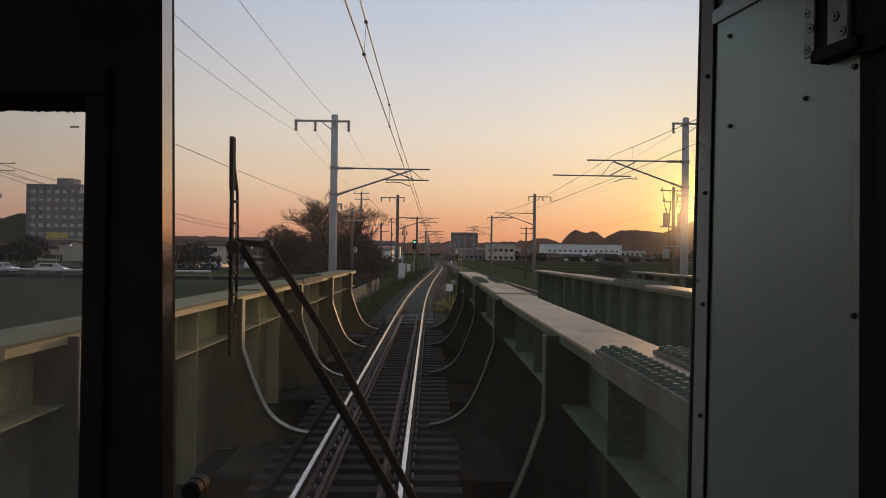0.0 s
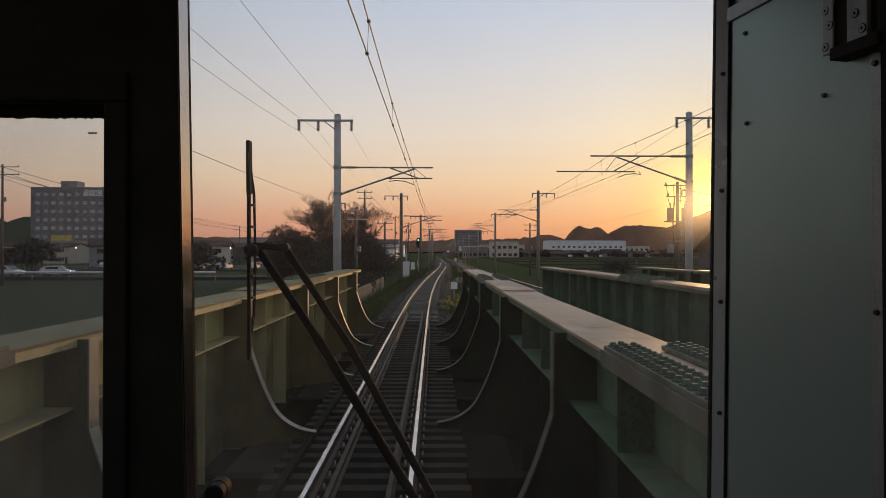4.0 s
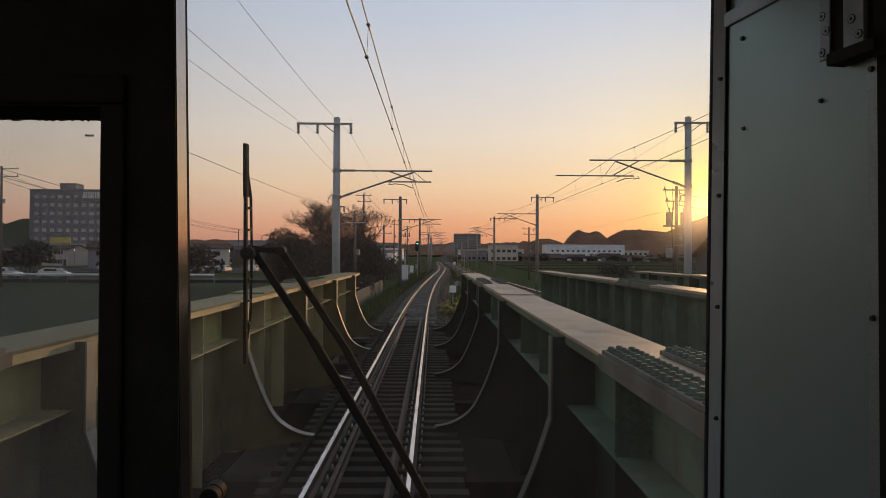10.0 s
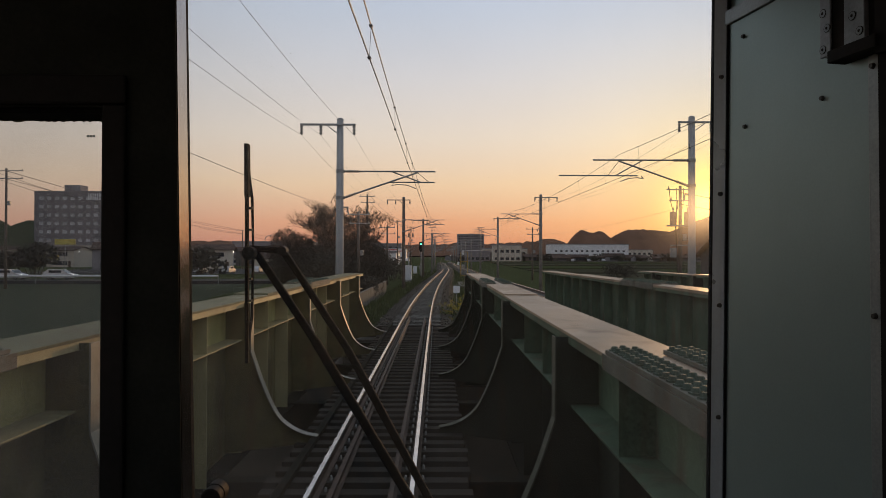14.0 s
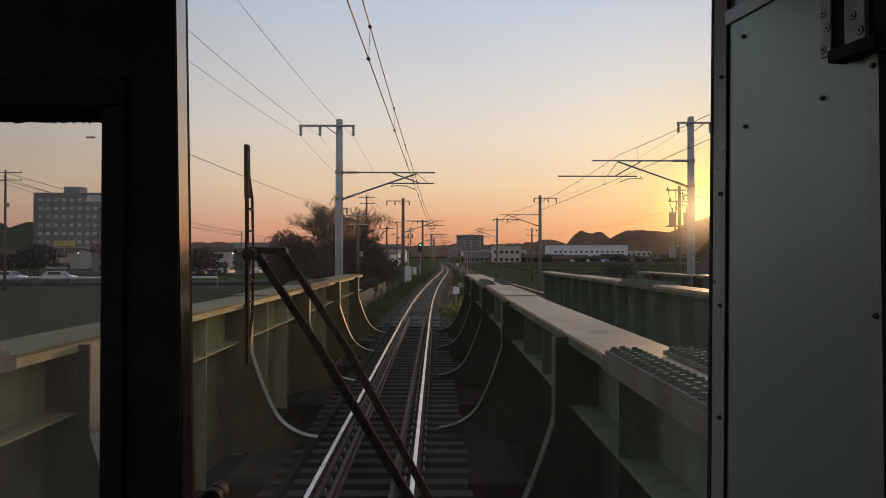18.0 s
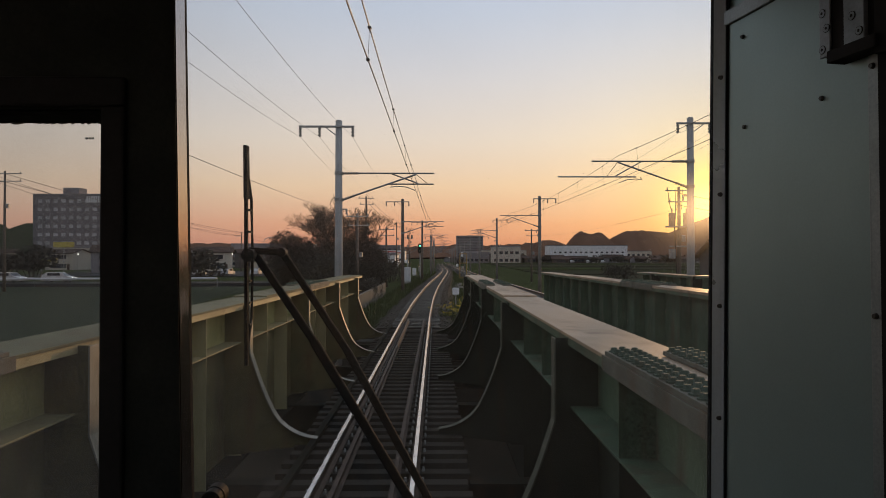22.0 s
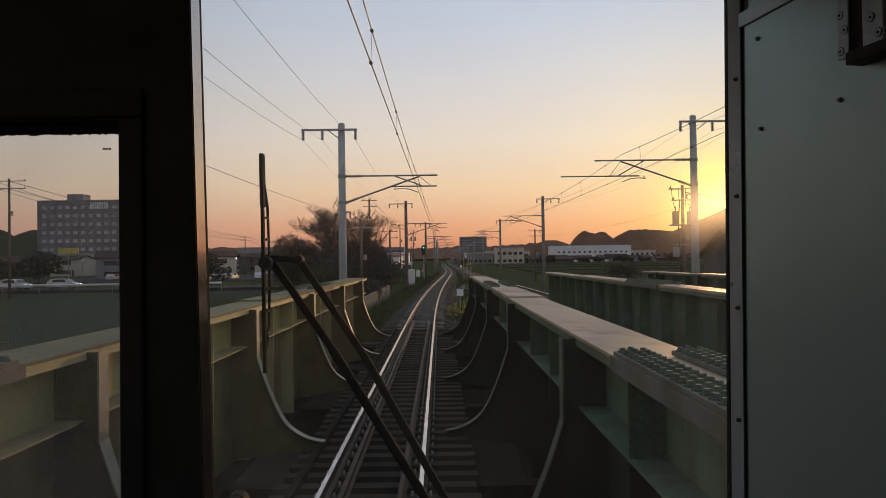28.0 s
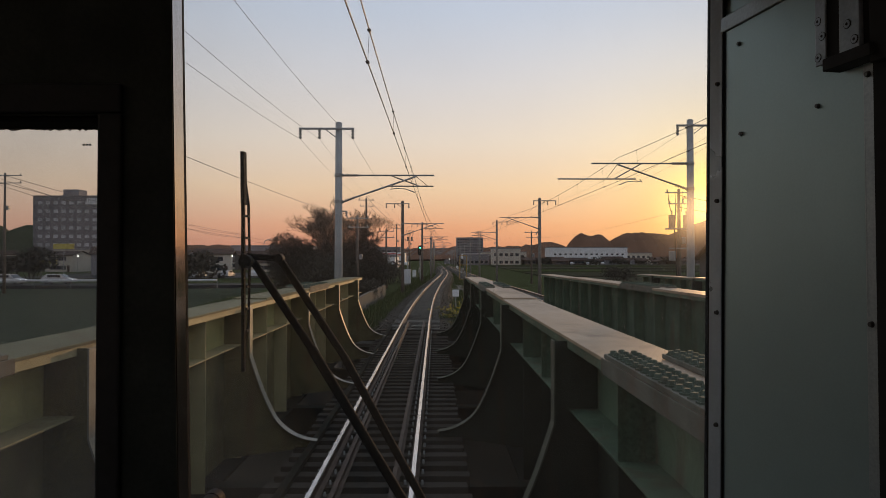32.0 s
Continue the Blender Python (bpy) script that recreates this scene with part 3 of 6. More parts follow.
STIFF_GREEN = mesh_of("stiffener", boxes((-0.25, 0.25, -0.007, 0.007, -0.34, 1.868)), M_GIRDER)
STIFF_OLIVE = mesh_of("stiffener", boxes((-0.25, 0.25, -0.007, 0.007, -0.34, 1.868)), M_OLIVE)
# below the shelf the right stiffeners take the darker, shaded colour
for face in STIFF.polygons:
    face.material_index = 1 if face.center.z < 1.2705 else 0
knee_edge = [(0.39, 1.86), (0.39, 1.16), (0.54, 0.70), (0.71, 0.32), (0.83, 0.15), (0.99, 0.03), (1.17, -0.05), (1.36, -0.08)]
for _ in range(2):
    soft_edge = knee_edge[:2]
    for (xa, za), (xb, zb) in zip(knee_edge[1:], knee_edge[2:]):
        soft_edge += [(0.75 * xa + 0.25 * xb, 0.75 * za + 0.25 * zb), (0.25 * xa + 0.75 * xb, 0.25 * za + 0.75 * zb)]
    knee_edge = soft_edge + [knee_edge[-1]]
# right knee brackets also carry the shade in their colour
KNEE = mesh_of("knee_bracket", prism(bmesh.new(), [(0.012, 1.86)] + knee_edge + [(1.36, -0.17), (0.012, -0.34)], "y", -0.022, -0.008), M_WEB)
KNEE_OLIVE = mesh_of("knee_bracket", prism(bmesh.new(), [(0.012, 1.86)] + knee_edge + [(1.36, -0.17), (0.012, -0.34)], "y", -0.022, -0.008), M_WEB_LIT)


def knee_rim():
    bm = bmesh.new()
    prev = None
    for k, (x, z) in enumerate(knee_edge):
        ring = [bm.verts.new((x + dx, y, z + 0.004)) for dx, y in ((0, -0.09), (0, 0.065), (0.014, 0.065), (0.014, -0.09))]
        if prev:
            for j in range(4):
                bm.faces.new((prev[j], prev[(j + 1) % 4], ring[(j + 1) % 4], ring[j]))
        else:
            bm.faces.new(ring[::-1])
        prev = ring
    bm.faces.new(prev)
    bmesh.ops.recalc_face_normals(bm, faces=bm.faces[:])
    return bm


KNEE_RIM = mesh_of("rim", knee_rim(), M_EDGE)
KNEE_RIM_DULL = mesh_of("rim", knee_rim(), M_EDGE_DULL)
SPLICE = mesh_of("splice_plate", boxes((-0.292, -0.075, -1.3, 1.3, 0.004, 0.036), (0.095, 0.292, -1.3, 1.3, 0.004, 0.036), (-0.300, -0.288, -1.36, 1.36, -0.105, 0.003), (0.288, 0.300, -1.36, 1.36, -0.105, 0.003), bevel=0.004), M_SPLICE)


def bolt_rows():
    bm = bmesh.new()
    for x in (-0.250, -0.183, -0.115, 0.130, 0.193, 0.255):
        for j in range(25):
            y = -1.22 + j * 0.1016 + (0.05 if x in (-0.183, 0.193) else 0.0)
            rod(bm, (x, y, 0.034), (x, y, 0.046), 0.034, 0.034, 6)
            rod(bm, (x, y, 0.046), (x, y, 0.066), 0.025, 0.018, 6)
    return mesh_of("bolts", bm, M_BOLT)


BOLTS = bolt_rows()


def girder(xc, knee_side, label, first=6.4, pitch=4.75, shelf=1.26, end=BRIDGE_END):
    """One plate girder: web, flanges, stiffeners, knee brackets towards its track, and bolted splices on its top."""
    # the girder facing the sun gets the lighter olive copies of the paint
    lit_side, second_bridge = xc < 0, xc > 5
    paint = M_OLIVE if lit_side else M_GIRDER
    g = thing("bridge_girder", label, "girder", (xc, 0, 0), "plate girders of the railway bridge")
    part("upper_web", boxes((-0.011, 0.011, BRIDGE_START, end, shelf + 0.008, 1.868)), M_OLIVE_WEB if lit_side else paint, g, "stained green steel web")
    part("lower_web", boxes((-0.0105, 0.0105, BRIDGE_START, end, -0.36, shelf + 0.007)), M_WEB_LIT if lit_side else M_GIRDER if second_bridge else M_WEB, g, "stained green lower web" if second_bridge else "lower web with light and shade put into its colour")
    splices = [55.3, 41.7] + [25.5 - 19.2 * i for i in range(15) if 25.5 - 19.2 * i > BRIDGE_START + 4]
    k = 0
    ends = [BRIDGE_START] + [y + 8.3 for y in splices[::-1]] + [end]
    for a, b in zip(ends, ends[1:]):
        lift = 0.0 if k % 2 else 0.026
        part("top_flange", boxes((-0.285, 0.285, a + 0.01, b - 0.01, 1.872, 1.90 + lift), bevel=0.005), M_PLATE_PALE if lit_side else M_PLATE, g, "dusty tinted top flange plate")
        k += 1
    part("top_angle", boxes((-0.275, -0.245, BRIDGE_START, end, 1.80, 1.87), (0.245, 0.275, BRIDGE_START, end, 1.80, 1.87)), paint, g)
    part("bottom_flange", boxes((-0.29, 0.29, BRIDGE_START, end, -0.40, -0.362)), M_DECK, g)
    if not second_bridge:
        part("longitudinal_stiffener", boxes((-0.256, -0.013, BRIDGE_START, end, shelf, shelf + 0.015), (0.013, 0.256, BRIDGE_START, end, shelf, shelf + 0.015)), paint, g)
    for i in range(-166, 44):
        yy = first + i * pitch / 3
        if not BRIDGE_START < yy < end:
            continue
        piece("stiffener", STIFF_OLIVE if lit_side else STIFF_GREEN if second_bridge else STIFF, g, (0, yy, 0))
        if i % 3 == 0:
            kb = piece("knee_bracket", KNEE_OLIVE if lit_side else KNEE, g, (0, yy, 0), flip=knee_side)
            piece("rim", KNEE_RIM if lit_side else KNEE_RIM_DULL, kb)
    for i, yy in enumerate(splices):
        sp = piece("splice_plate", SPLICE, g, (0, yy, 1.90 + (0.026 if (len(splices) - i) % 2 else 0.0)))
        tagged(piece("bolts", BOLTS, sp), "rows of green bolt heads", kind="stuff")
    return g


girder(-3.1, 1, "weathered green plate girder along the track, coloured olive as sunlit", 6.57, 4.67, 1.31)
girder(1.42, -1, "weathered green plate girder with dusty, glow-tinted top flange")
girder(5.17, 1, "green plate girder of the second track's bridge", end=SECOND_END)
girder(9.68, -1, "outer green plate girder of the second bridge", end=SECOND_END)


def span_sign(y):
    """A rusty white board with the span's number, bolted to the girder's top."""
    u = thing("span_sign", "rusty white board with a black number on the girder", "sign", (1.5, y, 1.93))
    part("board", prism(bmesh.new(), [(-0.16, 0.0), (0.16, 0.0), (0.16, 0.42), (0.12, 0.62), (0.02, 0.62), (-0.16, 0.2)], "y", -0.012, 0.0), M_EDGE, u, "rust-edged white plate")
    part("foot", boxes((-0.16, 0.16, -0.012, 0.10, 0.0, 0.012)), M_STEEL, u)
    text = bpy.data.curves.new("number", "FONT")
    text.body, text.size, text.extrude = "3", 0.26, 0.001
    ob = new("number", text)
    ob.parent = u
    ob.location, ob.rotation_euler = (-0.03, -0.0145, 0.14), (radians(90), 0, 0)
    text.materials.append(M_BLACK)


span_sign(-51.5)


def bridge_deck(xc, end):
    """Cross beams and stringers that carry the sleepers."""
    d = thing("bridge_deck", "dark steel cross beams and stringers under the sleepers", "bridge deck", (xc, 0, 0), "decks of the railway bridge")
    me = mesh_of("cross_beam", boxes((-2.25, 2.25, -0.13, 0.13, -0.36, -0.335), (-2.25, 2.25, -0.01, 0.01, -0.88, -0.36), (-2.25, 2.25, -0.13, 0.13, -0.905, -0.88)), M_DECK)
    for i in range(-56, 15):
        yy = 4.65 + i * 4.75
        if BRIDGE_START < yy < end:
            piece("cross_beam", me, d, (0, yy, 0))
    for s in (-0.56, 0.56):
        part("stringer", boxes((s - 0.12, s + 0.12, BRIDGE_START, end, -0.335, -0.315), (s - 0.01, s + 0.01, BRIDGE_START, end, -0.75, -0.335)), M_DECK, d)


bridge_deck(-0.82, BRIDGE_END)
bridge_deck(7.42, SECOND_END)

# concrete piers and the far abutment
for yy in (*[-241.3 + 19.2 * i for i in range(13)], 27.5, 46.7):
    bm = prism(bmesh.new(), [(-4.2, -7.0), (-4.0, -1.75), (11.0, -1.75), (11.2, -7.0)], "y", yy - 0.9, yy + 0.9)
    whole("bridge_pier", bm, M_OLDCONC, "dark stained concrete pier under the girders", "bridge pier", "bridge piers")
whole("abutment", boxes((-5.4, 3.2, BRIDGE_END + 0.02, BRIDGE_END + 1.6, -6.5, -0.66), bevel=0.04), M_DARKCONC, "grey concrete abutment at the end of the bridge", "abutment", kind="structure")
whole("abutment", boxes((3.24, 12.0, SECOND_END + 0.02, SECOND_END + 1.6, -6.5, -0.66), bevel=0.04), M_DARKCONC, "grey concrete abutment of the second bridge", "abutment", kind="structure")
whole("abutment", boxes((-5.4, 12.0, BRIDGE_START - 1.6, BRIDGE_START - 0.02, -6.5, -0.66), bevel=0.04), M_CONCRETE, "grey concrete abutment at the start of the bridge", "abutment", kind="structure")
for x0, y0, y1, z1 in ((-5.1, BRIDGE_END + 0.4, 106.0, 0.16), (11.4, SECOND_END + 0.4, 99.0, 0.35)):
    whole("parapet", boxes((x0, x0 + 0.22, y0, y1, -1.6, z1), bevel=0.02), M_OLDCONC, "low weathered concrete parapet beside the track", "parapet", "parapets", "structure")


def ballast_bed(track, y0, y1):
    ys = [y0 + (y1 - y0) * i / 60 for i in range(61)]
    prof = [(-2.3, -0.75), (-1.5, -0.22), (1.5, -0.22), (2.3, -0.75)]
    whole("ballast_bed", sweep(bmesh.new(), prof, [(track(y), y, 0) for y in ys]), M_BALLAST, "dark brown crushed stone ballast", "ballast", kind="structure")


ballast_bed(track_1, BRIDGE_END + 0.8, 620)
ballast_bed(track_2, SECOND_END + 0.8, 620)
ballast_bed(track_1, -430, BRIDGE_START - 0.8)
ballast_bed(track_2, -430, BRIDGE_START - 0.8)


def ballast_stones():
    rng = random.Random(8)
    bm = bmesh.new()
    for _ in range(5000):
        y = BRIDGE_END + 1 + 60 * rng.random() ** 1.5
        x = track_1(y) + rng.uniform(-1.7, 1.7)
        r = rng.uniform(0.025, 0.05)
        c = Vector((x, y, -0.215))
        t = [bm.verts.new(c + Vector((rng.uniform(-1, 1), rng.uniform(-1, 1), rng.uniform(0.1, 1))) * r * 1.4) for _ in range(4)]
        for q in ((0, 1, 2), (0, 1, 3), (1, 2, 3), (0, 2, 3)):
            bm.faces.new([t[i] for i in q])
    whole("ballast_stones", bm, M_BALLAST, "loose crushed stones on the ballast bed", "ballast", kind="stuff")


ballast_stones()

# ---- overhead line ----
CONTACT_Z, MESSENGER_Z = 5.16, 5.92


def ribbed(bm, p, q, r, ribs):
    """A rod insulator with ribs."""
    p, q = Vector(p), Vector(q)
    rod(bm, p, q, r * 0.55, n=6)
    for i in range(ribs):
        a = p.lerp(q, (i + 0.25) / ribs)
        b = p.lerp(q, (i + 0.75) / ribs)
        rod(bm, a, b, r, n=8)
    return bm


def mast(s, reach, foot, lift, arm_lift, label, pole=M_POLE, out=0.0):
    """A concrete mast with a bracket towards its track. s: +1 when the arm points to +x. reach: distance to the wire."""
    m = thing("catenary_mast", label, "mast", group="overhead line masts")
    part("pole", rods(((0, 0, foot), (0, 0, 7.85 + lift), 0.175, 0.13), n=14), pole, m, smooth=True)
    part("pole_cap", rods(((0, 0, 7.85 + lift), (0, 0, 7.90 + lift), 0.138, 0.09), n=12), M_STEEL, m)
    part("crossarm", boxes((-1.52 if s > 0 else -0.62, 0.62 if s > 0 else 1.52, -0.2, -0.14, 7.58 + lift, 7.66 + lift), bevel=0.008), M_STEEL, m, "steel crossarm")
    part("crossarm_stay", rods(((-0.5 * s, -0.17, 7.6 + lift), (-0.1 * s, -0.15, 7.3 + lift), 0.02)), M_STEEL, m)
    for dx in (-1.46, -0.72, 0.56):
        part("insulator", ribbed(bmesh.new(), (dx * s, -0.17, 7.58 + lift), (dx * s, -0.17, 7.22 + lift), 0.065, 3), M_INSUL, m, "hanging ribbed insulator")
    z = arm_lift
    part("upper_tube", rods(((0.75 * s, 0, 5.84 + z), ((reach + 0.75 + 0.2 * out) * s, 0, 5.84 + z), 0.032), n=8), M_STEEL, m)
    part("upper_insulator", ribbed(bmesh.new(), (0.13 * s, 0, 5.84 + z), (0.75 * s, 0, 5.84 + z), 0.06, 6), M_INSUL, m)
    part("lower_insulator", ribbed(bmesh.new(), (0.13 * s, 0, 4.80 + z), (0.62 * s, 0, 4.98 + z), 0.06, 5), M_INSUL, m)
    part("diagonal_tube", rods(((0.62 * s, 0, 4.98 + z), ((reach + 0.05) * s, 0, 5.80 + z), 0.034), n=8), M_STEEL, m)
    part("brace", rods((((reach - 0.9) * s, 0.03, 5.82 + z), ((reach + 0.15) * s, 0.03, 5.44 + z - 0.12 * out), 0.026), n=6), M_STEEL, m)
    part("registration_tube", rods((((reach - 1.05 + 0.2 * out) * s, 0, 5.42 + z - 0.12 * out), ((reach + 0.72 + out) * s, 0, 5.42 + z - 0.12 * out), 0.028), n=8), M_STEEL, m)
    part("stay_wire", rods((((reach + 0.05) * s, 0, 5.80 + z), ((reach + 0.5) * s, 0, 5.43 + z - 0.12 * out), 0.012), n=5), M_WIRE, m)
    z -= 0.12 * out
    pts = [((reach - 0.85) * s, 0, 5.42 + z), ((reach - 0.95) * s, 0, 5.30 + z), ((reach - 0.7) * s, 0, 5.34 + z), ((reach - 0.35) * s, 0, 5.31 + z), (reach * s, 0, CONTACT_Z + 0.02 + z)]
    part("steady_arm", tube(bmesh.new(), pts, 0.019, 6), M_STEEL, m, "bent steady arm")
    z = arm_lift
    part("collar", rods(((0, 0, 5.78 + z), (0, 0, 5.90 + z), 0.165), ((0, 0, 4.75 + z), (0, 0, 4.87 + z), 0.168), n=12), M_STEEL, m)
    part("low_bracket", boxes((0.1 * s if s > 0 else -0.34, 0.34 if s > 0 else -0.1, -0.03, 0.03, 4.42 + z, 4.47 + z)), M_STEEL, m)
    part("low_insulator", ribbed(bmesh.new(), (0.30 * s, 0, 4.42 + z), (0.30 * s, 0, 4.24 + z), 0.05, 2), M_INSUL, m)
    return m


LEFT_Y = [29.6 + 35.6 * k for k in range(-11, 12)]
RIGHT_Y = [30.8 + 35.4 * k for k in range(-11, 12)]
left_mast = mast(1, 2.95, -1.6, 0.0, 0.0, "pale concrete overhead line mast with steel bracket")
right_mast = mast(-1, 2.9, -1.6, 0.35, 0.62, "concrete overhead line mast beside the second track")
pull_right = mast(-1, 2.9, -1.6, 0.35, 0.62, "concrete overhead line mast with a long pulled-off bracket", out=1.75)
dark_left = mast(1, 2.95, -1.6, 0.0, 0.0, "dark weathered overhead line mast with steel bracket", M_DARKPOLE)
dark_right = mast(-1, 2.9, -1.6, 0.35, 0.62, "dark weathered mast beside the second track", M_GREYPOLE)


def frame_mast(s, reach, label, board=False, platform=False):
    """A newer mast: a thick pole with a steel frame on its top and a bracket with a rounded end."""
    m = thing("catenary_mast", label, "mast", group="overhead line masts")
    part("pole", rods(((0, 0, -1.6), (0, 0, 6.9), 0.2, 0.16), n=14), M_GREYPOLE, m, smooth=True)
    part("top_frame", boxes((-0.2, -0.13, -0.05, 0.05, 6.3, 8.1), (0.13, 0.2, -0.05, 0.05, 6.3, 8.1), (-0.13, 0.13, -0.05, 0.05, 7.5, 7.57), (-0.75, 0.75, -0.05, 0.05, 8.1, 8.18)), M_STEEL, m, "open steel frame on the pole top")
    part("crossarm", boxes((min(0, -1.9 * s), max(0, -1.9 * s), -0.24, -0.17, 6.62, 6.71)), M_STEEL, m)
    for dx in (-1.8, -1.05):
        part("insulator", ribbed(bmesh.new(), (dx * s, -0.2, 6.62), (dx * s, -0.2, 6.2), 0.07, 3), M_INSUL, m, "hanging ribbed insulator")
    part("upper_insulator", ribbed(bmesh.new(), (0.17 * s, 0, 5.9), (0.75 * s, 0, 5.9), 0.06, 6), M_INSUL, m)
    part("lower_insulator", ribbed(bmesh.new(), (0.17 * s, 0, 4.85), (0.66 * s, 0, 5.03), 0.06, 5), M_INSUL, m)
    loop = [(0.75 * s, 0, 5.9), ((reach + 0.5) * s, 0, 5.9), ((reach + 0.9) * s, 0, 5.72), ((reach + 1.0) * s, 0, 5.55), ((reach + 0.8) * s, 0, 5.42), ((reach - 0.8) * s, 0, 5.42)]
    part("bracket_tube", tube(bmesh.new(), loop, 0.032, 7), M_STEEL, m, "bent bracket tube")
    part("diagonal_tube", rods(((0.66 * s, 0, 5.03), ((reach + 0.1) * s, 0, 5.86), 0.034), n=8), M_STEEL, m)
    pts = [((reach - 0.7) * s, 0, 5.42), ((reach - 0.75) * s, 0, 5.28), ((reach - 0.4) * s, 0, 5.3), (reach * s, 0, CONTACT_Z + 0.02)]
    part("steady_arm", tube(bmesh.new(), pts, 0.019, 6), M_STEEL, m, "bent steady arm")
    part("collar", rods(((0, 0, 5.84), (0, 0, 5.96), 0.205), ((0, 0, 4.79), (0, 0, 4.91), 0.208), n=12), M_STEEL, m)
    if board:
        part("board", boxes((-0.27, 0.27, -0.24, -0.215, 2.9, 3.8), bevel=0.01), M_YELLOW, m, "weathered yellow board")
    if platform:
        part("platform", boxes((min(-0.2 * s, -2.2 * s), max(-0.2 * s, -2.2 * s), -0.5, 0.5, 3.2, 3.28)), M_STEEL, m, "steel grating platform")
        part("platform_stay", rods(((-1.9 * s, 0, 3.2), (-0.15 * s, 0, 2.2), 0.04)), M_STEEL, m)
        for dx in (-2.2, -1.4):
            part("railing", boxes((min(dx * s, dx * s + 0.04), max(dx * s, dx * s + 0.04), -0.5, -0.46, 3.28, 4.3)), M_STEEL, m)
        part("transformer", rods(((-1.2 * s, 0, 3.7), (-1.2 * s, 0, 4.6), 0.28), n=12), M_STEEL, m, "grey transformer can")
        part("switch_arm", boxes((min(-0.2 * s, -2.0 * s), max(-0.2 * s, -2.0 * s), -0.05, 0.05, 5.2, 5.28)), M_STEEL, m)
        for dx in (-1.8, -1.2, -0.7):
            part("switch", ribbed(bmesh.new(), (dx * s, 0, 5.28), (dx * s, 0, 5.75), 0.06, 3), M_INSUL, m)
    return m


new_left = frame_mast(1, 2.95, "thick concrete mast with a steel frame on top")
new_right = frame_mast(-1, 2.9, "concrete mast with a steel top frame beside the second track")
board_left = frame_mast(1, 2.95, "concrete mast with a yellow board and a platform", True, True)
board_right = frame_mast(-1, 2.9, "concrete mast with a transformer platform", False, True)


def place_masts(ys, track, off, plain, dark, newer, special, pulled=None):
    used = set()
    for k, y in enumerate(ys):
        kind = pulled if pulled and 60 < y < 72 else special if abs(y - 280) < 18 else newer if y > 150 else dark if y > 85 else plain
        m = pose(track(y) + off * (1 - 0.1 * smooth_step(80, 100, y)), y, 0)
        if kind in used:
            copy_thing(kind, m)
        else:
            kind.matrix_basis = m
            used.add(kind)


place_masts(LEFT_Y, track_1, -2.93, left_mast, dark_left, new_left, board_left)
place_masts(RIGHT_Y, track_2, 2.88, right_mast, dark_right, new_right, board_right, pull_right)


def sag(a, b, d, n=10):
    a, b = Vector(a), Vector(b)
    return [a.lerp(b, i / n) - Vector((0, 0, 4 * d * (i / n) * (1 - i / n))) for i in range(n + 1)]


def catenary(track, ys, lift, hang, label):
    """Contact wire, messenger wire and droppers from mast to mast."""
    c = thing("catenary", label, "overhead wire", group="overhead wires")
    contact, messenger = [], []
    drops, clips = bmesh.new(), bmesh.new()
    for k in range(len(ys) - 1):
        a, b = ys[k], ys[k + 1]
        za, zb = 0.12 * (-1) ** k - 0.06, 0.12 * (-1) ** (k + 1) - 0.06
        ca, cb = Vector((track(a) + za, a, CONTACT_Z + lift)), Vector((track(b) + zb, b, CONTACT_Z + lift))
        ma, mb = Vector((track(a) - 0.04, a, MESSENGER_Z + lift + hang)), Vector((track(b) - 0.04, b, MESSENGER_Z + lift + hang))
        cp, mp = sag(ca, cb, 0.02, 14), sag(ma, mb, 0.36, 14)
        contact += cp if not contact else cp[1:]
        messenger += mp if not messenger else mp[1:]
        if -60 < b < 220:
            for i in range(1, 14, 2):
                rod(drops, cp[i], mp[i], 0.004, n=4)
                for w in (cp[i], mp[i]):
                    rod(clips, w + Vector((0, -0.05, -0.01)), w + Vector((0, 0.05, 0.01)), 0.026, n=6)
    part("contact_wire", tube(bmesh.new(), contact, 0.009, 5), M_WIRE, c)
    part("messenger_wire", tube(bmesh.new(), messenger, 0.009, 5), M_WIRE, c)
    part("droppers", drops, M_WIRE, c, kind="stuff")
    part("clips", clips, M_WIRE, c, kind="stuff")


catenary(track_1, LEFT_Y, 0.0, 0.0, "dark contact and messenger wires over the first track")
catenary(track_2, RIGHT_Y, 0.62, 0.15, "dark contact and messenger wires over the second track")


def feeders(track, side, ys, off, lift):
    for dx, z, d in ((-1.46, 7.22, 0.6), (-0.72, 7.22, 0.6), (0.56, 7.22, 0.55), (0.30, 4.24, 0.25)):
        pts = []
        for a, b in zip(ys, ys[1:]):
            p = sag((track(a) + off + dx * side, a - 0.17, z + lift), (track(b) + off + dx * side, b - 0.17, z + lift), d, 12)
            pts += p if not pts else p[1:]
        whole("feeder_wire", tube(bmesh.new(), pts, 0.0048 if z > 5 else 0.0045, 5), M_WIRE, "dark feeder wire hung from mast to mast", "overhead wire", "feeder wires")


feeders(track_1, 1, LEFT_Y, -2.93, 0.0)
feeders(track_2, -1, RIGHT_Y, 2.88, 0.35)
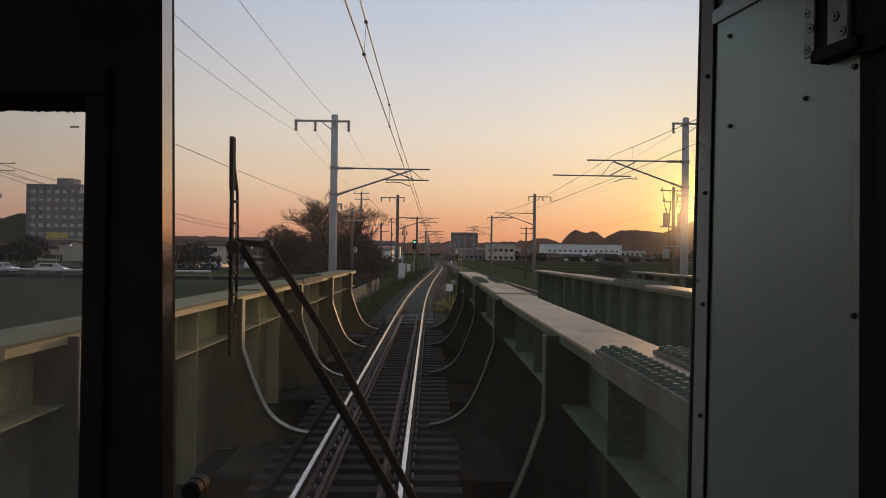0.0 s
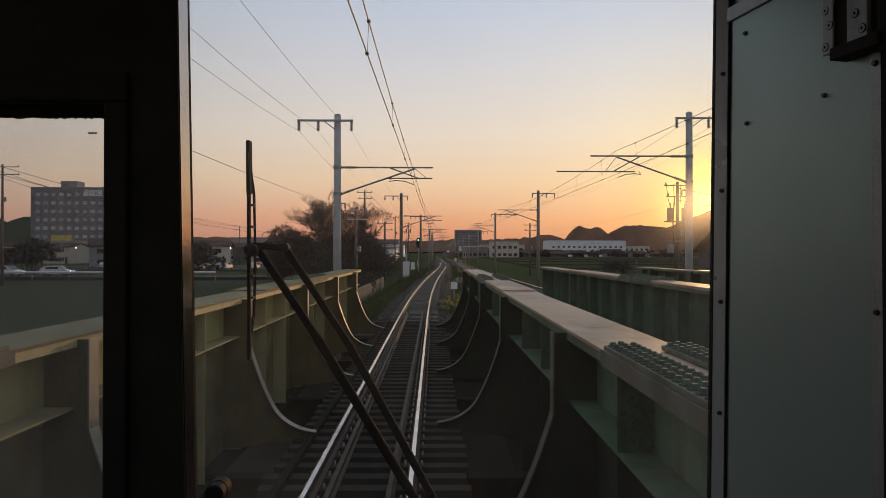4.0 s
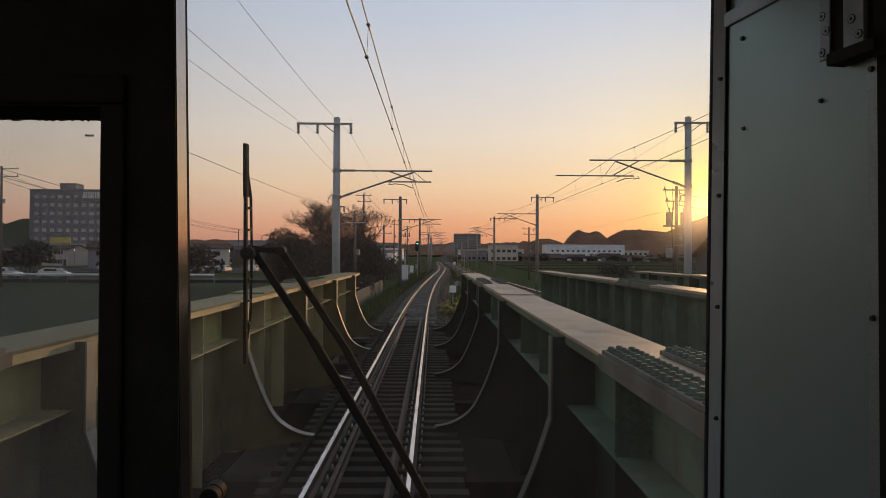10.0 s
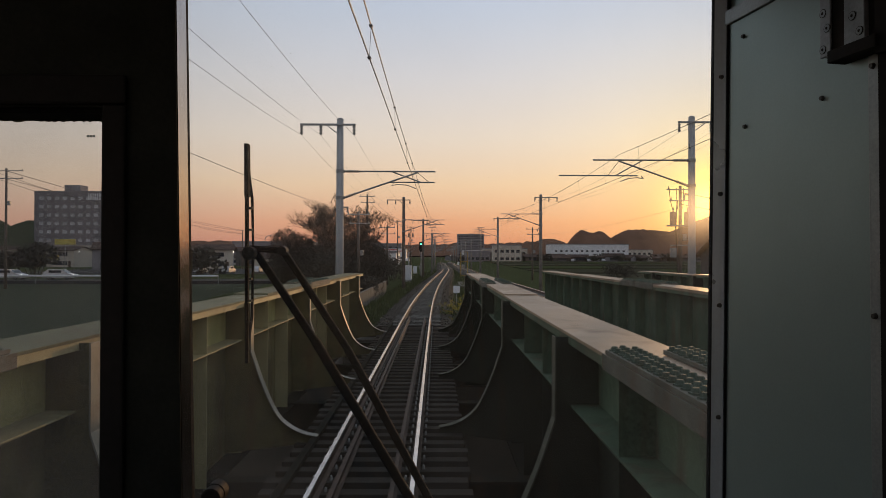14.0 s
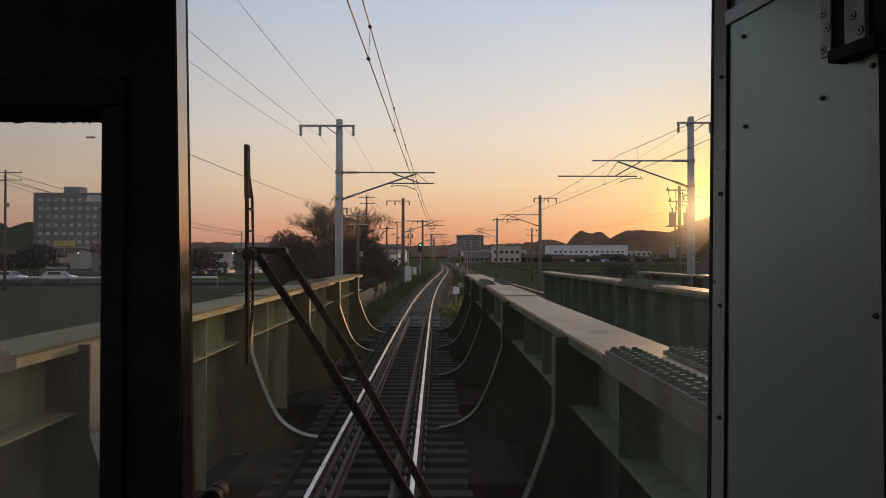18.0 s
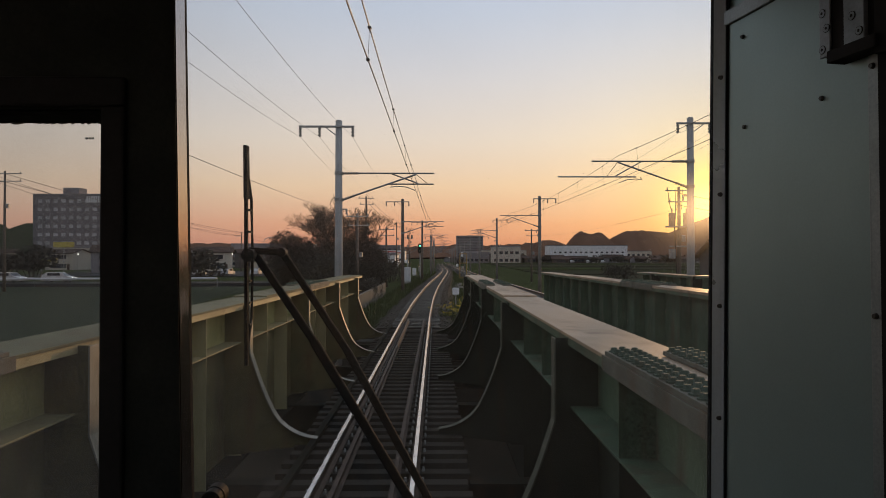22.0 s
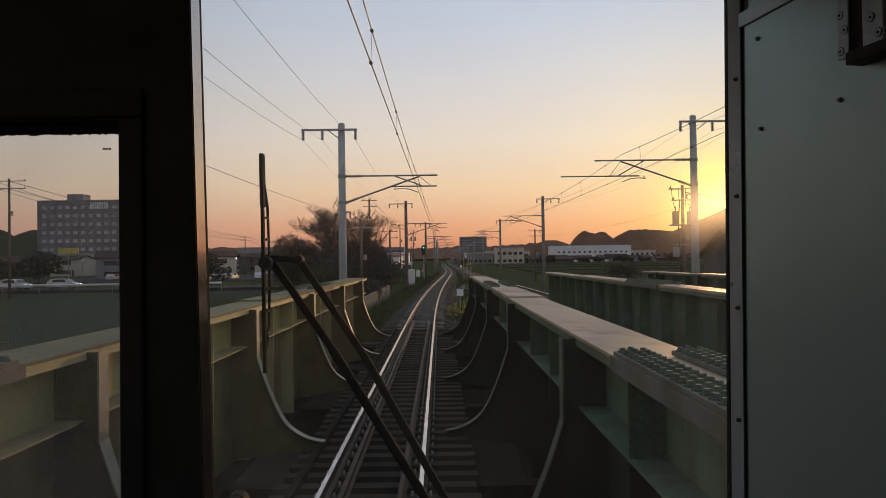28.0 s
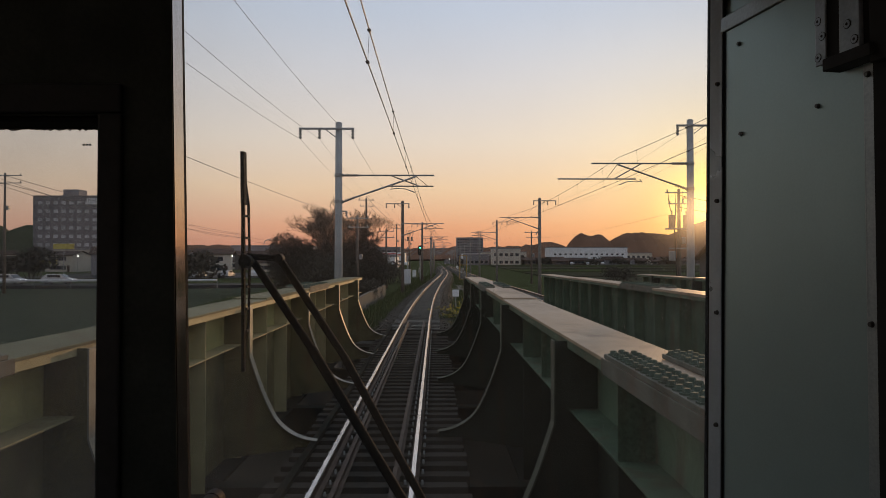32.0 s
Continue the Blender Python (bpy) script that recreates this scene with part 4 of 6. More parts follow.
# ---- hills ----
def hill(label, mounds, x0, x1, y0, depth, nx, base=-4.0, rough=0.10, mat=M_WOODS, power=2.2):
    """A wooded ridge: the highest of its mounds (centre, width, height) at each place, with a tree-like edge."""
    ny = 14
    bm = bmesh.new()
    g = []
    for i in range(ny + 1):
        v = i / ny
        front = math.sin(math.pi * min(1.0, 0.04 + v)) ** 0.8
        row = []
        for j in range(nx + 1):
            x = x0 + (x1 - x0) * j / nx
            h = 0.0
            for c, w, top in mounds:
                q = (x - c) / w
                h = max(h, top * math.exp(-abs(q) ** power))
            bump = noise.fractal((x * 0.035, v * 6, y0 * 0.01), 0.9, 2.0, 4)
            row.append(bm.verts.new((x, y0 + depth * v, base + (h - base) * front * (1 + rough * bump))))
        g.append(row)
    for i in range(ny):
        for j in range(nx):
            bm.faces.new((g[i][j], g[i][j + 1], g[i + 1][j + 1], g[i + 1][j]))
    return whole("hill", bm, mat, label, "hill", "hills on the horizon", "structure", smooth=True)


hill("dark wooded hills under the evening glow", [(328, 54, 58), (425, 66, 60), (485, 90, 50)], 230, 640, 1400, 240, 170, power=3.2)
hill("large dark mountain slope below the setting sun", [(900, 330, 150), (560, 90, 72)], 430, 1500, 1620, 420, 150, rough=0.05)
hill("low wooded ridge behind the town", [(-700, 900, 44), (100, 500, 40), (-250, 160, 52), (300, 300, 44)], -1500, 700, 1950, 300, 260, rough=0.14)
hill("far blue hill on the horizon", [(560, 150, 92)], 330, 800, 3300, 400, 60, rough=0.03)
hill("dark wooded hill beside the road", [(-330, 80, 32), (-235, 50, 28), (-420, 90, 40)], -560, -160, 430, 120, 110, rough=0.16, mat=M_FOREST)


# ---- buildings ----
PANE_MESHES = {}


def window_mesh(w, h, glass_mat):
    key = (round(w, 2), round(h, 2), glass_mat.name)
    if key not in PANE_MESHES:
        pane = mesh_of("window", boxes((-w / 2, w / 2, -0.03, 0.05, 0, h)), glass_mat)
        f = 0.07
        frame_me = mesh_of("window_frame", boxes((-w / 2 - f, w / 2 + f, -0.07, 0.04, -f, 0), (-w / 2 - f, w / 2 + f, -0.07, 0.04, h, h + f), (-w / 2 - f, -w / 2, -0.07, 0.04, 0, h), (w / 2, w / 2 + f, -0.07, 0.04, 0, h)), M_FRAME)
        PANE_MESHES[key] = (pane, frame_me)
    return PANE_MESHES[key]


def windows(b, w, z0, rows, cols, ww, wh, pitch_z, y=-0.01, glass_mat=M_PANE):
    pane, frame_me = window_mesh(ww, wh, glass_mat)
    for r in range(rows):
        for c in range(cols):
            x = -w / 2 + w * (c + 0.5) / cols
            p = piece("window", pane, b, (x, y, z0 + r * pitch_z))
            piece("window_frame", frame_me, p)


def block(x, y, w, d, h, mat, rows, cols, label, category="building", rz=0.0, penthouse=0.0, ww=1.6, wh=1.3, glass_mat=M_PANE):
    """A flat-roofed building whose front faces the line."""
    z = ground_z(x, y) - 0.3
    b = thing("building", label, category, (x, y, z), "buildings along the line")
    b.rotation_euler = (0, 0, rz)
    part("wall", boxes((-w / 2, w / 2, 0, d, 0, h)), mat, b)
    part("roof", boxes((-w / 2 - 0.15, w / 2 + 0.15, -0.15, 0.25, h, h + 0.5), (-w / 2 - 0.15, w / 2 + 0.15, d - 0.25, d + 0.15, h, h + 0.5), (-w / 2 - 0.15, -w / 2 + 0.25, 0.25, d - 0.25, h, h + 0.5), (w / 2 - 0.25, w / 2 + 0.15, 0.25, d - 0.25, h, h + 0.5)), M_GREYWALL, b, "flat roof with parapet")
    if penthouse:
        part("penthouse", boxes((-w * 0.28, -w * 0.13, d * 0.3, d * 0.7, h, h + penthouse)), mat, b)
    windows(b, w * 0.94, 1.2, rows, cols, ww, wh, (h - 1.0) / max(rows, 1), glass_mat=glass_mat)
    return b


def house(x, y, w, d, h, rise, rz, mat, label):
    """A gabled house."""
    z = ground_z(x, y) - 0.2
    b = thing("house", label, "house", (x, y, z), "houses of the town")
    b.rotation_euler = (0, 0, rz)
    part("wall", prism(bmesh.new(), [(0, 0), (d, 0), (d, h), (d / 2, h + rise * 0.95), (0, h)], "x", -w / 2, w / 2), mat, b)
    e = 0.5
    r = bmesh.new()
    prism(r, [(-e, h - e * 2 * rise / d), (d / 2, h + rise), (d / 2, h + rise + 0.18), (-e, h - e * 2 * rise / d + 0.18)], "x", -w / 2 - e, w / 2 + e)
    prism(r, [(d + e, h - e * 2 * rise / d), (d / 2, h + rise), (d / 2, h + rise + 0.18), (d + e, h - e * 2 * rise / d + 0.18)], "x", -w / 2 - e, w / 2 + e)
    part("roof", r, M_ROOF, b, "dark tiled roof")
    part("door", boxes((w * 0.3, w * 0.3 + 0.9, -0.04, 0.03, 0.1, 2.1)), M_ROOF, b)
    windows(b, w * 0.55, 0.9, 2 if h > 4.5 else 1, 3, 1.5, 1.1, 2.7)
    return b


block(42, 887, 33, 14, 30, M_GREYWALL, 9, 10, "tall grey apartment block with rows of windows", "apartment block", ww=2.0, wh=1.5)
block(97, 475, 49, 22, 10.6, M_WHITE, 2, 14, "long white factory building with small windows", "factory", ww=1.3, wh=0.9)
block(50, 540, 32, 16, 8.4, M_CREAM, 2, 9, "pale blue-grey warehouse beside the factory", "warehouse")
block(35, 380, 14, 10, 8.4, M_CREAM, 2, 5, "pale two-storey building at the edge of the fields")
block(21, 392, 13, 9, 5.4, M_GREYWALL, 1, 5, "low grey workshop at the edge of the fields", "workshop")
block(30, 600, 18, 12, 8.0, M_WHITE, 2, 5, "small grey office building with windows", "office")
block(140, 520, 22, 14, 7.5, M_CREAM, 2, 6, "cream flat-roofed building behind the houses", "building")
hospital = block(-178.5, 394, 55, 20, 35.4, M_GREYWALL, 8, 13, "large grey hospital block with rows of windows", "hospital", penthouse=4.2, ww=2.2, wh=1.7, glass_mat=M_PALE_PANE)
louvre = mesh_of("louvre", boxes((-0.35, 0.35, -0.25, -0.02, 31.4, 34.6)), M_WHITE)
for k in range(8):
    piece("louvre", louvre, hospital, (0.2 + 1.15 * k, 0, 0))
block(-147, 396, 12.5, 14, 30.4, M_GREYWALL, 6, 4, "lower grey wing of the hospital", "hospital", ww=2.0, wh=1.4, glass_mat=M_PALE_PANE)
block(-106, 262, 34, 14, 7.0, M_CREAM, 1, 6, "low cream shop beside the road", "shop")
block(-62, 300, 30, 16, 8.5, M_GREYWALL, 2, 7, "grey shop with dark windows beside the car park", "shop")
block(-42, 470, 40, 18, 10.5, M_GREYWALL, 3, 10, "grey apartment house behind the trees", "apartment block")
shop = block(-96, 146, 17, 9, 11.3, M_GREYWALL, 2, 4, "grey roadside building with white signboards", "shop")
part("signboard", boxes((8.56, 8.72, 1.2, 7.6, 6.8, 10.6), bevel=0.02), M_WHITE, shop, "large pale signboard")
part("signboard", boxes((-1.2, 1.6, -0.25, -0.08, 6.6, 8.4), bevel=0.02), M_WHITE, shop, "white signboard")
part("canopy", boxes((-8.4, 8.4, -1.6, -0.02, 3.4, 3.8), bevel=0.02), M_WHITE, shop)
block(-27, 402, 22, 14, 6.5, M_WHITE, 1, 5, "white tackle shop with a red band", "shop")
block(-19, 262, 12, 18, 4.6, M_WHITE, 1, 2, "white metal shed below the embankment", "shed")
random.seed(21)
WALLS = (M_CREAM, M_DARKWALL, M_GREYWALL)
for k in range(34):
    left = k % 2 == 0
    x = random.uniform(-190, -24) if left else random.uniform(40, 190)
    y = random.uniform(205, 380) if left else random.uniform(395, 470)
    house(x, y, random.uniform(7.5, 11), random.uniform(6.5, 8.5), random.choice((3.2, 5.4, 5.6)) if left else random.choice((2.2, 2.6, 3.0)), random.uniform(1.0, 1.7), random.uniform(-0.5, 0.5), random.choice(WALLS) if left else (M_DARKWALL, M_GREYWALL, M_ROOF)[k % 3], "small tiled house in the town beside the railway")
for k in range(26):
    x, y = random.uniform(62, 150), random.uniform(405, 462)
    house(x, y, random.uniform(4.5, 7.5), random.uniform(4.5, 6.5), random.choice((1.7, 2.0, 2.4)), random.uniform(0.7, 1.2), random.uniform(-0.9, 0.9), (M_GREYWALL, M_DARKWALL, M_ROOF, M_CREAM, M_DARKWALL)[k % 5], "small tiled house before the factory")
for k in range(15):
    x, y = 13 + k * 3.3 + random.uniform(-1, 1), random.uniform(415, 500)
    house(x, y, random.uniform(7, 11), random.uniform(6.5, 8.5), random.choice((2.3, 2.6, 4.0)), random.uniform(0.9, 1.4), random.uniform(-0.7, 0.7), (M_GREYWALL, M_DARKWALL, M_CREAM, M_ROOF)[k % 4], "small tiled house below the apartment block")
house(33.5, 104, 8.4, 9, 4.4, 2.3, 0.1, M_DARKWALL, "low house with a wide dark tiled roof")


# rows of low houses and sheds along the town's edge
random.seed(77)
for k in range(30):
    x, y = -128 + k * 3.7 + random.uniform(-1.5, 1.5), random.uniform(238, 345)
    house(x, y, random.uniform(6.5, 10), random.uniform(6, 8), random.choice((2.8, 3.0, 5.2)), random.uniform(1.0, 1.7), random.uniform(-0.6, 0.6), random.choice(WALLS), "small dark-roofed house at the edge of the town")
bm = bmesh.new()
g = [[bm.verts.new((-92 + 6.0 * j, 183 + 8.0 * i, ground_z(-92 + 6.0 * j, 183 + 8.0 * i) + 0.12)) for j in range(13)] for i in range(7)]
for i in range(6):
    for j in range(12):
        bm.faces.new((g[i][j], g[i][j + 1], g[i + 1][j + 1], g[i + 1][j]))
whole("pavement", bm, M_ASPHALT, "dark asphalt car park before the shops", "car park", kind="structure")


# ---- road, guard rail, cars ----
ROAD_X0, ROAD_X1, ROAD_Y = -260, -22, 152
bm = bmesh.new()
pr = [(-4.2, -0.5), (4.2, -0.5), (4.2, 0.0), (-4.2, 0.0)]
rings = []
for i in range(41):
    x = ROAD_X0 + (ROAD_X1 - ROAD_X0) * i / 40
    zz = ground_z(x, ROAD_Y - 14) + 0.45
    rings.append([bm.verts.new((x, ROAD_Y - 14 + u, zz + v)) for u, v in pr])
for a, b in zip(rings, rings[1:]):
    for j in range(4):
        bm.faces.new((a[j], a[(j + 1) % 4], b[(j + 1) % 4], b[j]))
bmesh.ops.recalc_face_normals(bm, faces=bm.faces[:])
whole("road", bm, M_ASPHALT, "grey asphalt road across the meadow", "road", kind="structure")
rail_thing = thing("guard_rail", "white steel guard rail along the road", "guard rail", (0, ROAD_Y - 18.4, 0))
pts = [(x, 0, ground_z(x, ROAD_Y - 18) + 1.15) for x in range(-255, -25, 5)]
part("beam", tube(bmesh.new(), pts, 0.16, 6), M_WHITE, rail_thing, "white painted beam")
post = mesh_of("post", rods(((0, 0, -0.2), (0, 0, 1.2), 0.06), n=6), M_STEEL)
for x in range(-255, -25, 5):
    piece("post", post, rail_thing, (x, 0.15, ground_z(x, ROAD_Y - 18)))


def car(x, y, rz, label):
    z = ground_z(x, y) + (0.47 if abs(y - ROAD_Y + 14) < 4 else 0.10)
    c = thing("car", label, "car", (x, y, z), "cars by the road")
    c.rotation_euler = (0, 0, rz)
    body = prism(bmesh.new(), [(-2.1, 0.28), (2.1, 0.28), (2.15, 0.7), (1.25, 0.92), (0.6, 1.42), (-1.3, 1.46), (-2.0, 0.98)], "y", -0.83, 0.83)
    part("body", body, M_CAR, c)
    part("side_window", boxes((-1.2, 0.55, -0.845, -0.835, 0.98, 1.34)), M_PANE, c)
    part("side_window", boxes((-1.2, 0.55, 0.835, 0.845, 0.98, 1.34)), M_PANE, c)
    part("windscreen", prism(bmesh.new(), [(1.20, 0.955), (0.66, 1.39), (0.69, 1.41), (1.235, 0.97)], "y", -0.7, 0.7), M_PANE, c)
    for sx in (-1.3, 1.3):
        for sy in (-0.78, 0.78):
            w = part("wheel", rods(((sx, sy - 0.1, 0.31), (sx, sy + 0.1, 0.31), 0.31), n=12), M_TYRE, c)
            part("rim", rods(((sx, sy - 0.11, 0.31), (sx, sy + 0.11, 0.31), 0.17), n=8), M_STEEL, w)
    for sy in (-0.6, 0.6):
        part("headlight", rods(((2.10, sy, 0.66), (2.17, sy, 0.66), 0.09), n=8), M_LAMP_WHITE, c, "lit white headlight")


for x, y, rz, lab in ((-61, 138, -0.1, "white car on the road with lit headlights"), (-54.5, 139, 0.1, "silver car driving on the road"), (-58, 190, 1.4, "silver car parked by the shop"), (-52, 191, 1.5, "white car parked by the shop"), (-46, 192, 1.5, "grey car parked by the shop"), (-40, 193, 1.6, "white parked car beside the shop"), (-74, 196, 1.5, "dark car parked by the shop"), (-68, 197, 1.45, "silver car parked by the shop"), (-63.5, 202, 1.6, "white car parked by the shop"), (-35, 199, 1.6, "grey car parked by the shop"), (-120, 139, 3.1, "white car standing on the road"), (70, 392, 1.2, "white parked car at the factory"), (78, 392, 1.3, "silver parked car at the factory"), (86, 393, 1.2, "grey parked car at the factory")):
    car(x, y, rz, lab)


# ---- poles and street lamps by the town ----
def utility_pole(x, y, h, label, transformer=False, arm=1.1):
    u = thing("utility_pole", label, "utility pole", (x, y, ground_z(x, y) - 0.4), "utility poles")
    part("pole", rods(((0, 0, 0), (0, 0, h), 0.18, 0.11), n=10), M_DARKPOLE, u, smooth=True)
    for k, z in enumerate((h - 0.35, h - 1.2)):
        part("crossarm", boxes((-arm + 0.2 * k, arm, -0.2, -0.12, z, z + 0.09)), M_STEEL, u)
        for dx in (0.15 - arm + 0.2 * k, 0.0, arm - 0.15):
            part("insulator", rods(((dx, -0.16, z + 0.09), (dx, -0.16, z + 0.30), 0.055, 0.035), n=6), M_INSUL, u)
    part("cable_box", boxes((0.16, 0.46, -0.15, 0.15, h - 4.2, h - 3.7), bevel=0.03), M_STEEL, u)
    if transformer:
        part("crossarm", boxes((-0.8, 1.25, -0.2, -0.12, h - 4.6, h - 4.5)), M_STEEL, u)
        part("switch_box", boxes((-0.75, -0.35, -0.25, 0.2, h - 5.5, h - 4.75), bevel=0.04), M_STEEL, u, "grey switch box")
        part("down_cable", tube(bmesh.new(), [(-0.3, -0.2, h - 1.2), (-0.42, -0.22, h - 3.2), (-0.3, -0.2, h - 6.0), (-0.2, -0.15, h - 8.0)], 0.05, 6), M_WIRE, u)
        for k in range(4):
            part("lead", tube(bmesh.new(), [(-0.9 + 0.55 * k, -0.16, h - 0.2), (-0.8 + 0.5 * k, -0.1, h - 1.1), (-0.6 + 0.4 * k, 0, h - 1.75)], 0.025, 5), M_WIRE, u)
        for s in (-1, 1):
            t = part("transformer", rods(((s * 0.55, 0, h - 3.0), (s * 0.55, 0, h - 2.0), 0.24), n=12), M_GREYPOLE, u, "grey transformer can")
            part("bushing", rods(((s * 0.55, 0, h - 2.0), (s * 0.55, 0, h - 1.65), 0.05), n=6), M_INSUL, t)
        part("platform", boxes((-0.95, 0.95, -0.3, 0.3, h - 3.1, h - 3.0)), M_STEEL, u)
    return u


utility_pole(-63, 112, 20.0, "concrete utility pole with crossarms and a transformer", True, 2.1)
utility_pole(-48.7, 117, 14.2, "tall utility pole with crossarms beside the meadow", False, 2.0)
utility_pole(-60, 196, 13.5, "thin utility pole beside the town road", False, 1.7)
utility_pole(-52, 224, 11.1, "thin utility pole beside the town road", False, 1.7)
utility_pole(-43, 236, 9.6, "thin utility pole beside the town road")
utility_pole(-7.4, 104, 8.6, "short pole with crossarms by the track")
utility_pole(-6.6, 131, 8.4, "short pole with crossarms by the track")
utility_pole(18.6, 91, 10.4, "utility pole with transformer beside the fields", True)
utility_pole(-9.8, 136, 13.0, "tall dark utility pole with crossarms behind the bushes")
utility_pole(-9.1, 200, 12.6, "tall utility pole beside the embankment")
utility_pole(-7.2, 232, 12.4, "tall utility pole beside the embankment", True)
utility_pole(15.5, 150, 9.0, "utility pole with crossarms beside the second track")
for a, b in (((-63, 112), (-60, 196)), ((-60, 196), (-52, 224)), ((-52, 224), (-43, 236)), ((-63, 112), (-190, 128)), ((-48.7, 117), (-52, 224)), ((-48.7, 117), (-190, 128)), ((18.6, 91), (120, 150)), ((-9.8, 136), (-9.1, 200)), ((-9.1, 200), (-7.2, 232))):
    for dz in (-0.1, -1.0):
        ha = {-63: 19.6, -48.7: 13.6, -60: 13.1, -52: 10.7, 18.6: 9.6, -9.8: 13.0, -9.1: 12.6}[a[0]]
        za, zb = ground_z(*a) + ha + dz, ground_z(*b) + {-60: 13.1, -52: 10.7, -43: 9.2, -190: 19.0, 120: 7.6, -9.1: 12.6, -7.2: 12.4}.get(b[0], 11.0) + dz
        whole("utility_cable", tube(bmesh.new(), sag((a[0], a[1], za), (b[0], b[1], zb), 2.4 if b[0] in (120, -60) else 0.7, 10), 0.03, 5), M_WIRE, "black cable between utility poles", "cable", "utility cables")


def street_lamp(x, y, h, s):
    u = thing("street_lamp", "curved grey street lamp beside the road", "street lamp", (x, y, ground_z(x, y) - 0.3), "street lamps")
    pts = [(0, 0, 0), (0, 0, h - 1.0)] + [(s * (1.6 - 1.6 * math.cos(a)), 0, h - 1.0 + math.sin(a)) for a in (0.4, 0.8, 1.2, 1.57)] + [(s * 2.4, 0, h)]
    part("pole", tube(bmesh.new(), pts, 0.085, 8), M_STEEL, u)
    part("lamp_head", boxes((min(s * 2.3, s * 3.1), max(s * 2.3, s * 3.1), -0.14, 0.14, h - 0.1, h + 0.08), bevel=0.03), M_STEEL, u)


for x, y, h, s in ((-73.2, 134, 12.2, 1), (-60.4, 100, 13.4, -1), (-100, 176, 11.5, 1), (-53.9, 176, 10.3, -1), (-40, 200, 9, 1), (-88, 134, 12, -1)):
    street_lamp(x, y, h, s)

# shop signs
for x, y, z, w, h, mat, lab in ((-33, 205, 1.0, 1.0, 2.6, M_RED, "red upright shop sign"), (-98, 145, 3.2, 5.0, 2.2, M_WHITE, "white signboard beside the road"), (-80, 188, 3.8, 4.4, 1.2, M_SIGN_YELLOW, "yellow signboard before the hospital"), (-86, 190, 0.6, 7.0, 0.9, M_SIGN_YELLOW, "long low yellow shop sign")):
    sg = thing("shop_sign", lab, "sign", (x, y, ground_z(x, y)), "shop signs")
    part("board", boxes((-w / 2, w / 2, -0.12, 0.12, z + 2.4, z + 2.4 + h), bevel=0.02), mat, sg)
    part("post", rods(((0, 0.05, -0.3), (0, 0.05, z + 2.5), 0.09), n=8), M_STEEL, sg)
# lights of the car park and shops
for k in range(22):
    x, y = -20 - k * 3.3, 205 + (k * 37) % 110
    lp = thing("yard_lamp", "small lit white lamp on a post", "lamp", (x, y, ground_z(x, y)), "lit lamps in the town")
    part("post", rods(((0, 0, -0.2), (0, 0, 4.6), 0.06), n=6), M_STEEL, lp)
    part("bulb", rods(((0, 0, 4.6), (0, 0, 4.9), 0.11, 0.08), n=8), M_LAMP_WHITE, lp)


far_lamp = thing("crossing_lamp", "bright white lamp beside the line far ahead", "lamp", (track_1(460) + 6.4, 460, ground_z(6, 460)))
part("post", rods(((0, 0, -0.3), (0, 0, 3.0), 0.08), n=6), M_STEEL, far_lamp)
part("bulb", rods(((0, 0, 3.0), (0, 0, 3.2), 0.11, 0.09), n=8), M_LAMP_WHITE, far_lamp)


# ---- line-side things ahead ----
def signal():
    s = thing("railway_signal", "tall black railway signal showing green", "railway signal", (track_1(143) - 3.3, 143, -0.9))
    part("post", rods(((0, 0, 0), (0, 0, 5.6), 0.08), n=8), M_STEEL, s)
    part("backboard", prism(bmesh.new(), [(-0.33, 4.35), (-0.2, 4.15), (0.2, 4.15), (0.33, 4.35), (0.33, 5.45), (0.2, 5.65), (-0.2, 5.65), (-0.33, 5.45)], "y", -0.14, -0.09), M_BLACK, s, "rounded black board")
    for k, z in enumerate((4.5, 4.9, 5.3)):
        h = part("hood", rods(((0, -0.14, z), (0, -0.36, z), 0.115), n=10), M_BLACK, s)
        part("lens", rods(((0, -0.34, z), (0, -0.37, z), 0.112), n=10), M_LAMP_GREEN if k == 2 else M_BLACK, h)
    for k in range(12):
        part("rung", boxes((-0.2, 0.2, 0.10, 0.13, 0.5 + k * 0.32, 0.53 + k * 0.32)), M_STEEL, s)


signal()


def cabinet():
    c = thing("relay_cabinet", "white metal relay cabinet on a concrete base", "cabinet", (track_1(138) - 4.9, 138, -1.1))
    part("base", boxes((-0.65, 0.65, -0.5, 0.5, 0, 0.3), bevel=0.02), M_CONCRETE, c)
    part("body", boxes((-0.55, 0.55, -0.42, 0.42, 0.3, 2.25), bevel=0.02), M_WHITE, c)
    part("roof", boxes((-0.6, 0.6, -0.47, 0.47, 2.25, 2.33), bevel=0.015), M_WHITE, c)
    d = part("door", boxes((-0.5, 0.5, -0.45, -0.422, 0.4, 2.15), bevel=0.008), M_WHITE, c)
    part("handle", boxes((0.36, 0.4, -0.48, -0.45, 1.15, 1.4)), M_STEEL, d)


cabinet()


def yellow_frame():
    f = thing("yellow_steel_frame", "rusty yellow steel frame standing between the tracks", "steel frame", (track_1(138) + 3.2, 138, -0.8))
    for x in (-0.5, 0.5):
        part("upright", boxes((x - 0.05, x + 0.05, -0.05, 0.05, 0, 4.0)), M_YELLOW, f)
    for z in (0.55, 2.6, 3.95):
        part("rung", boxes((-0.45, 0.45, -0.04, 0.04, z, z + 0.08)), M_YELLOW, f)


yellow_frame()
lamp_post = thing("marker_board", "small white marker board on a post by the track", "sign", (track_1(84) + 2.0, 84, -0.7))
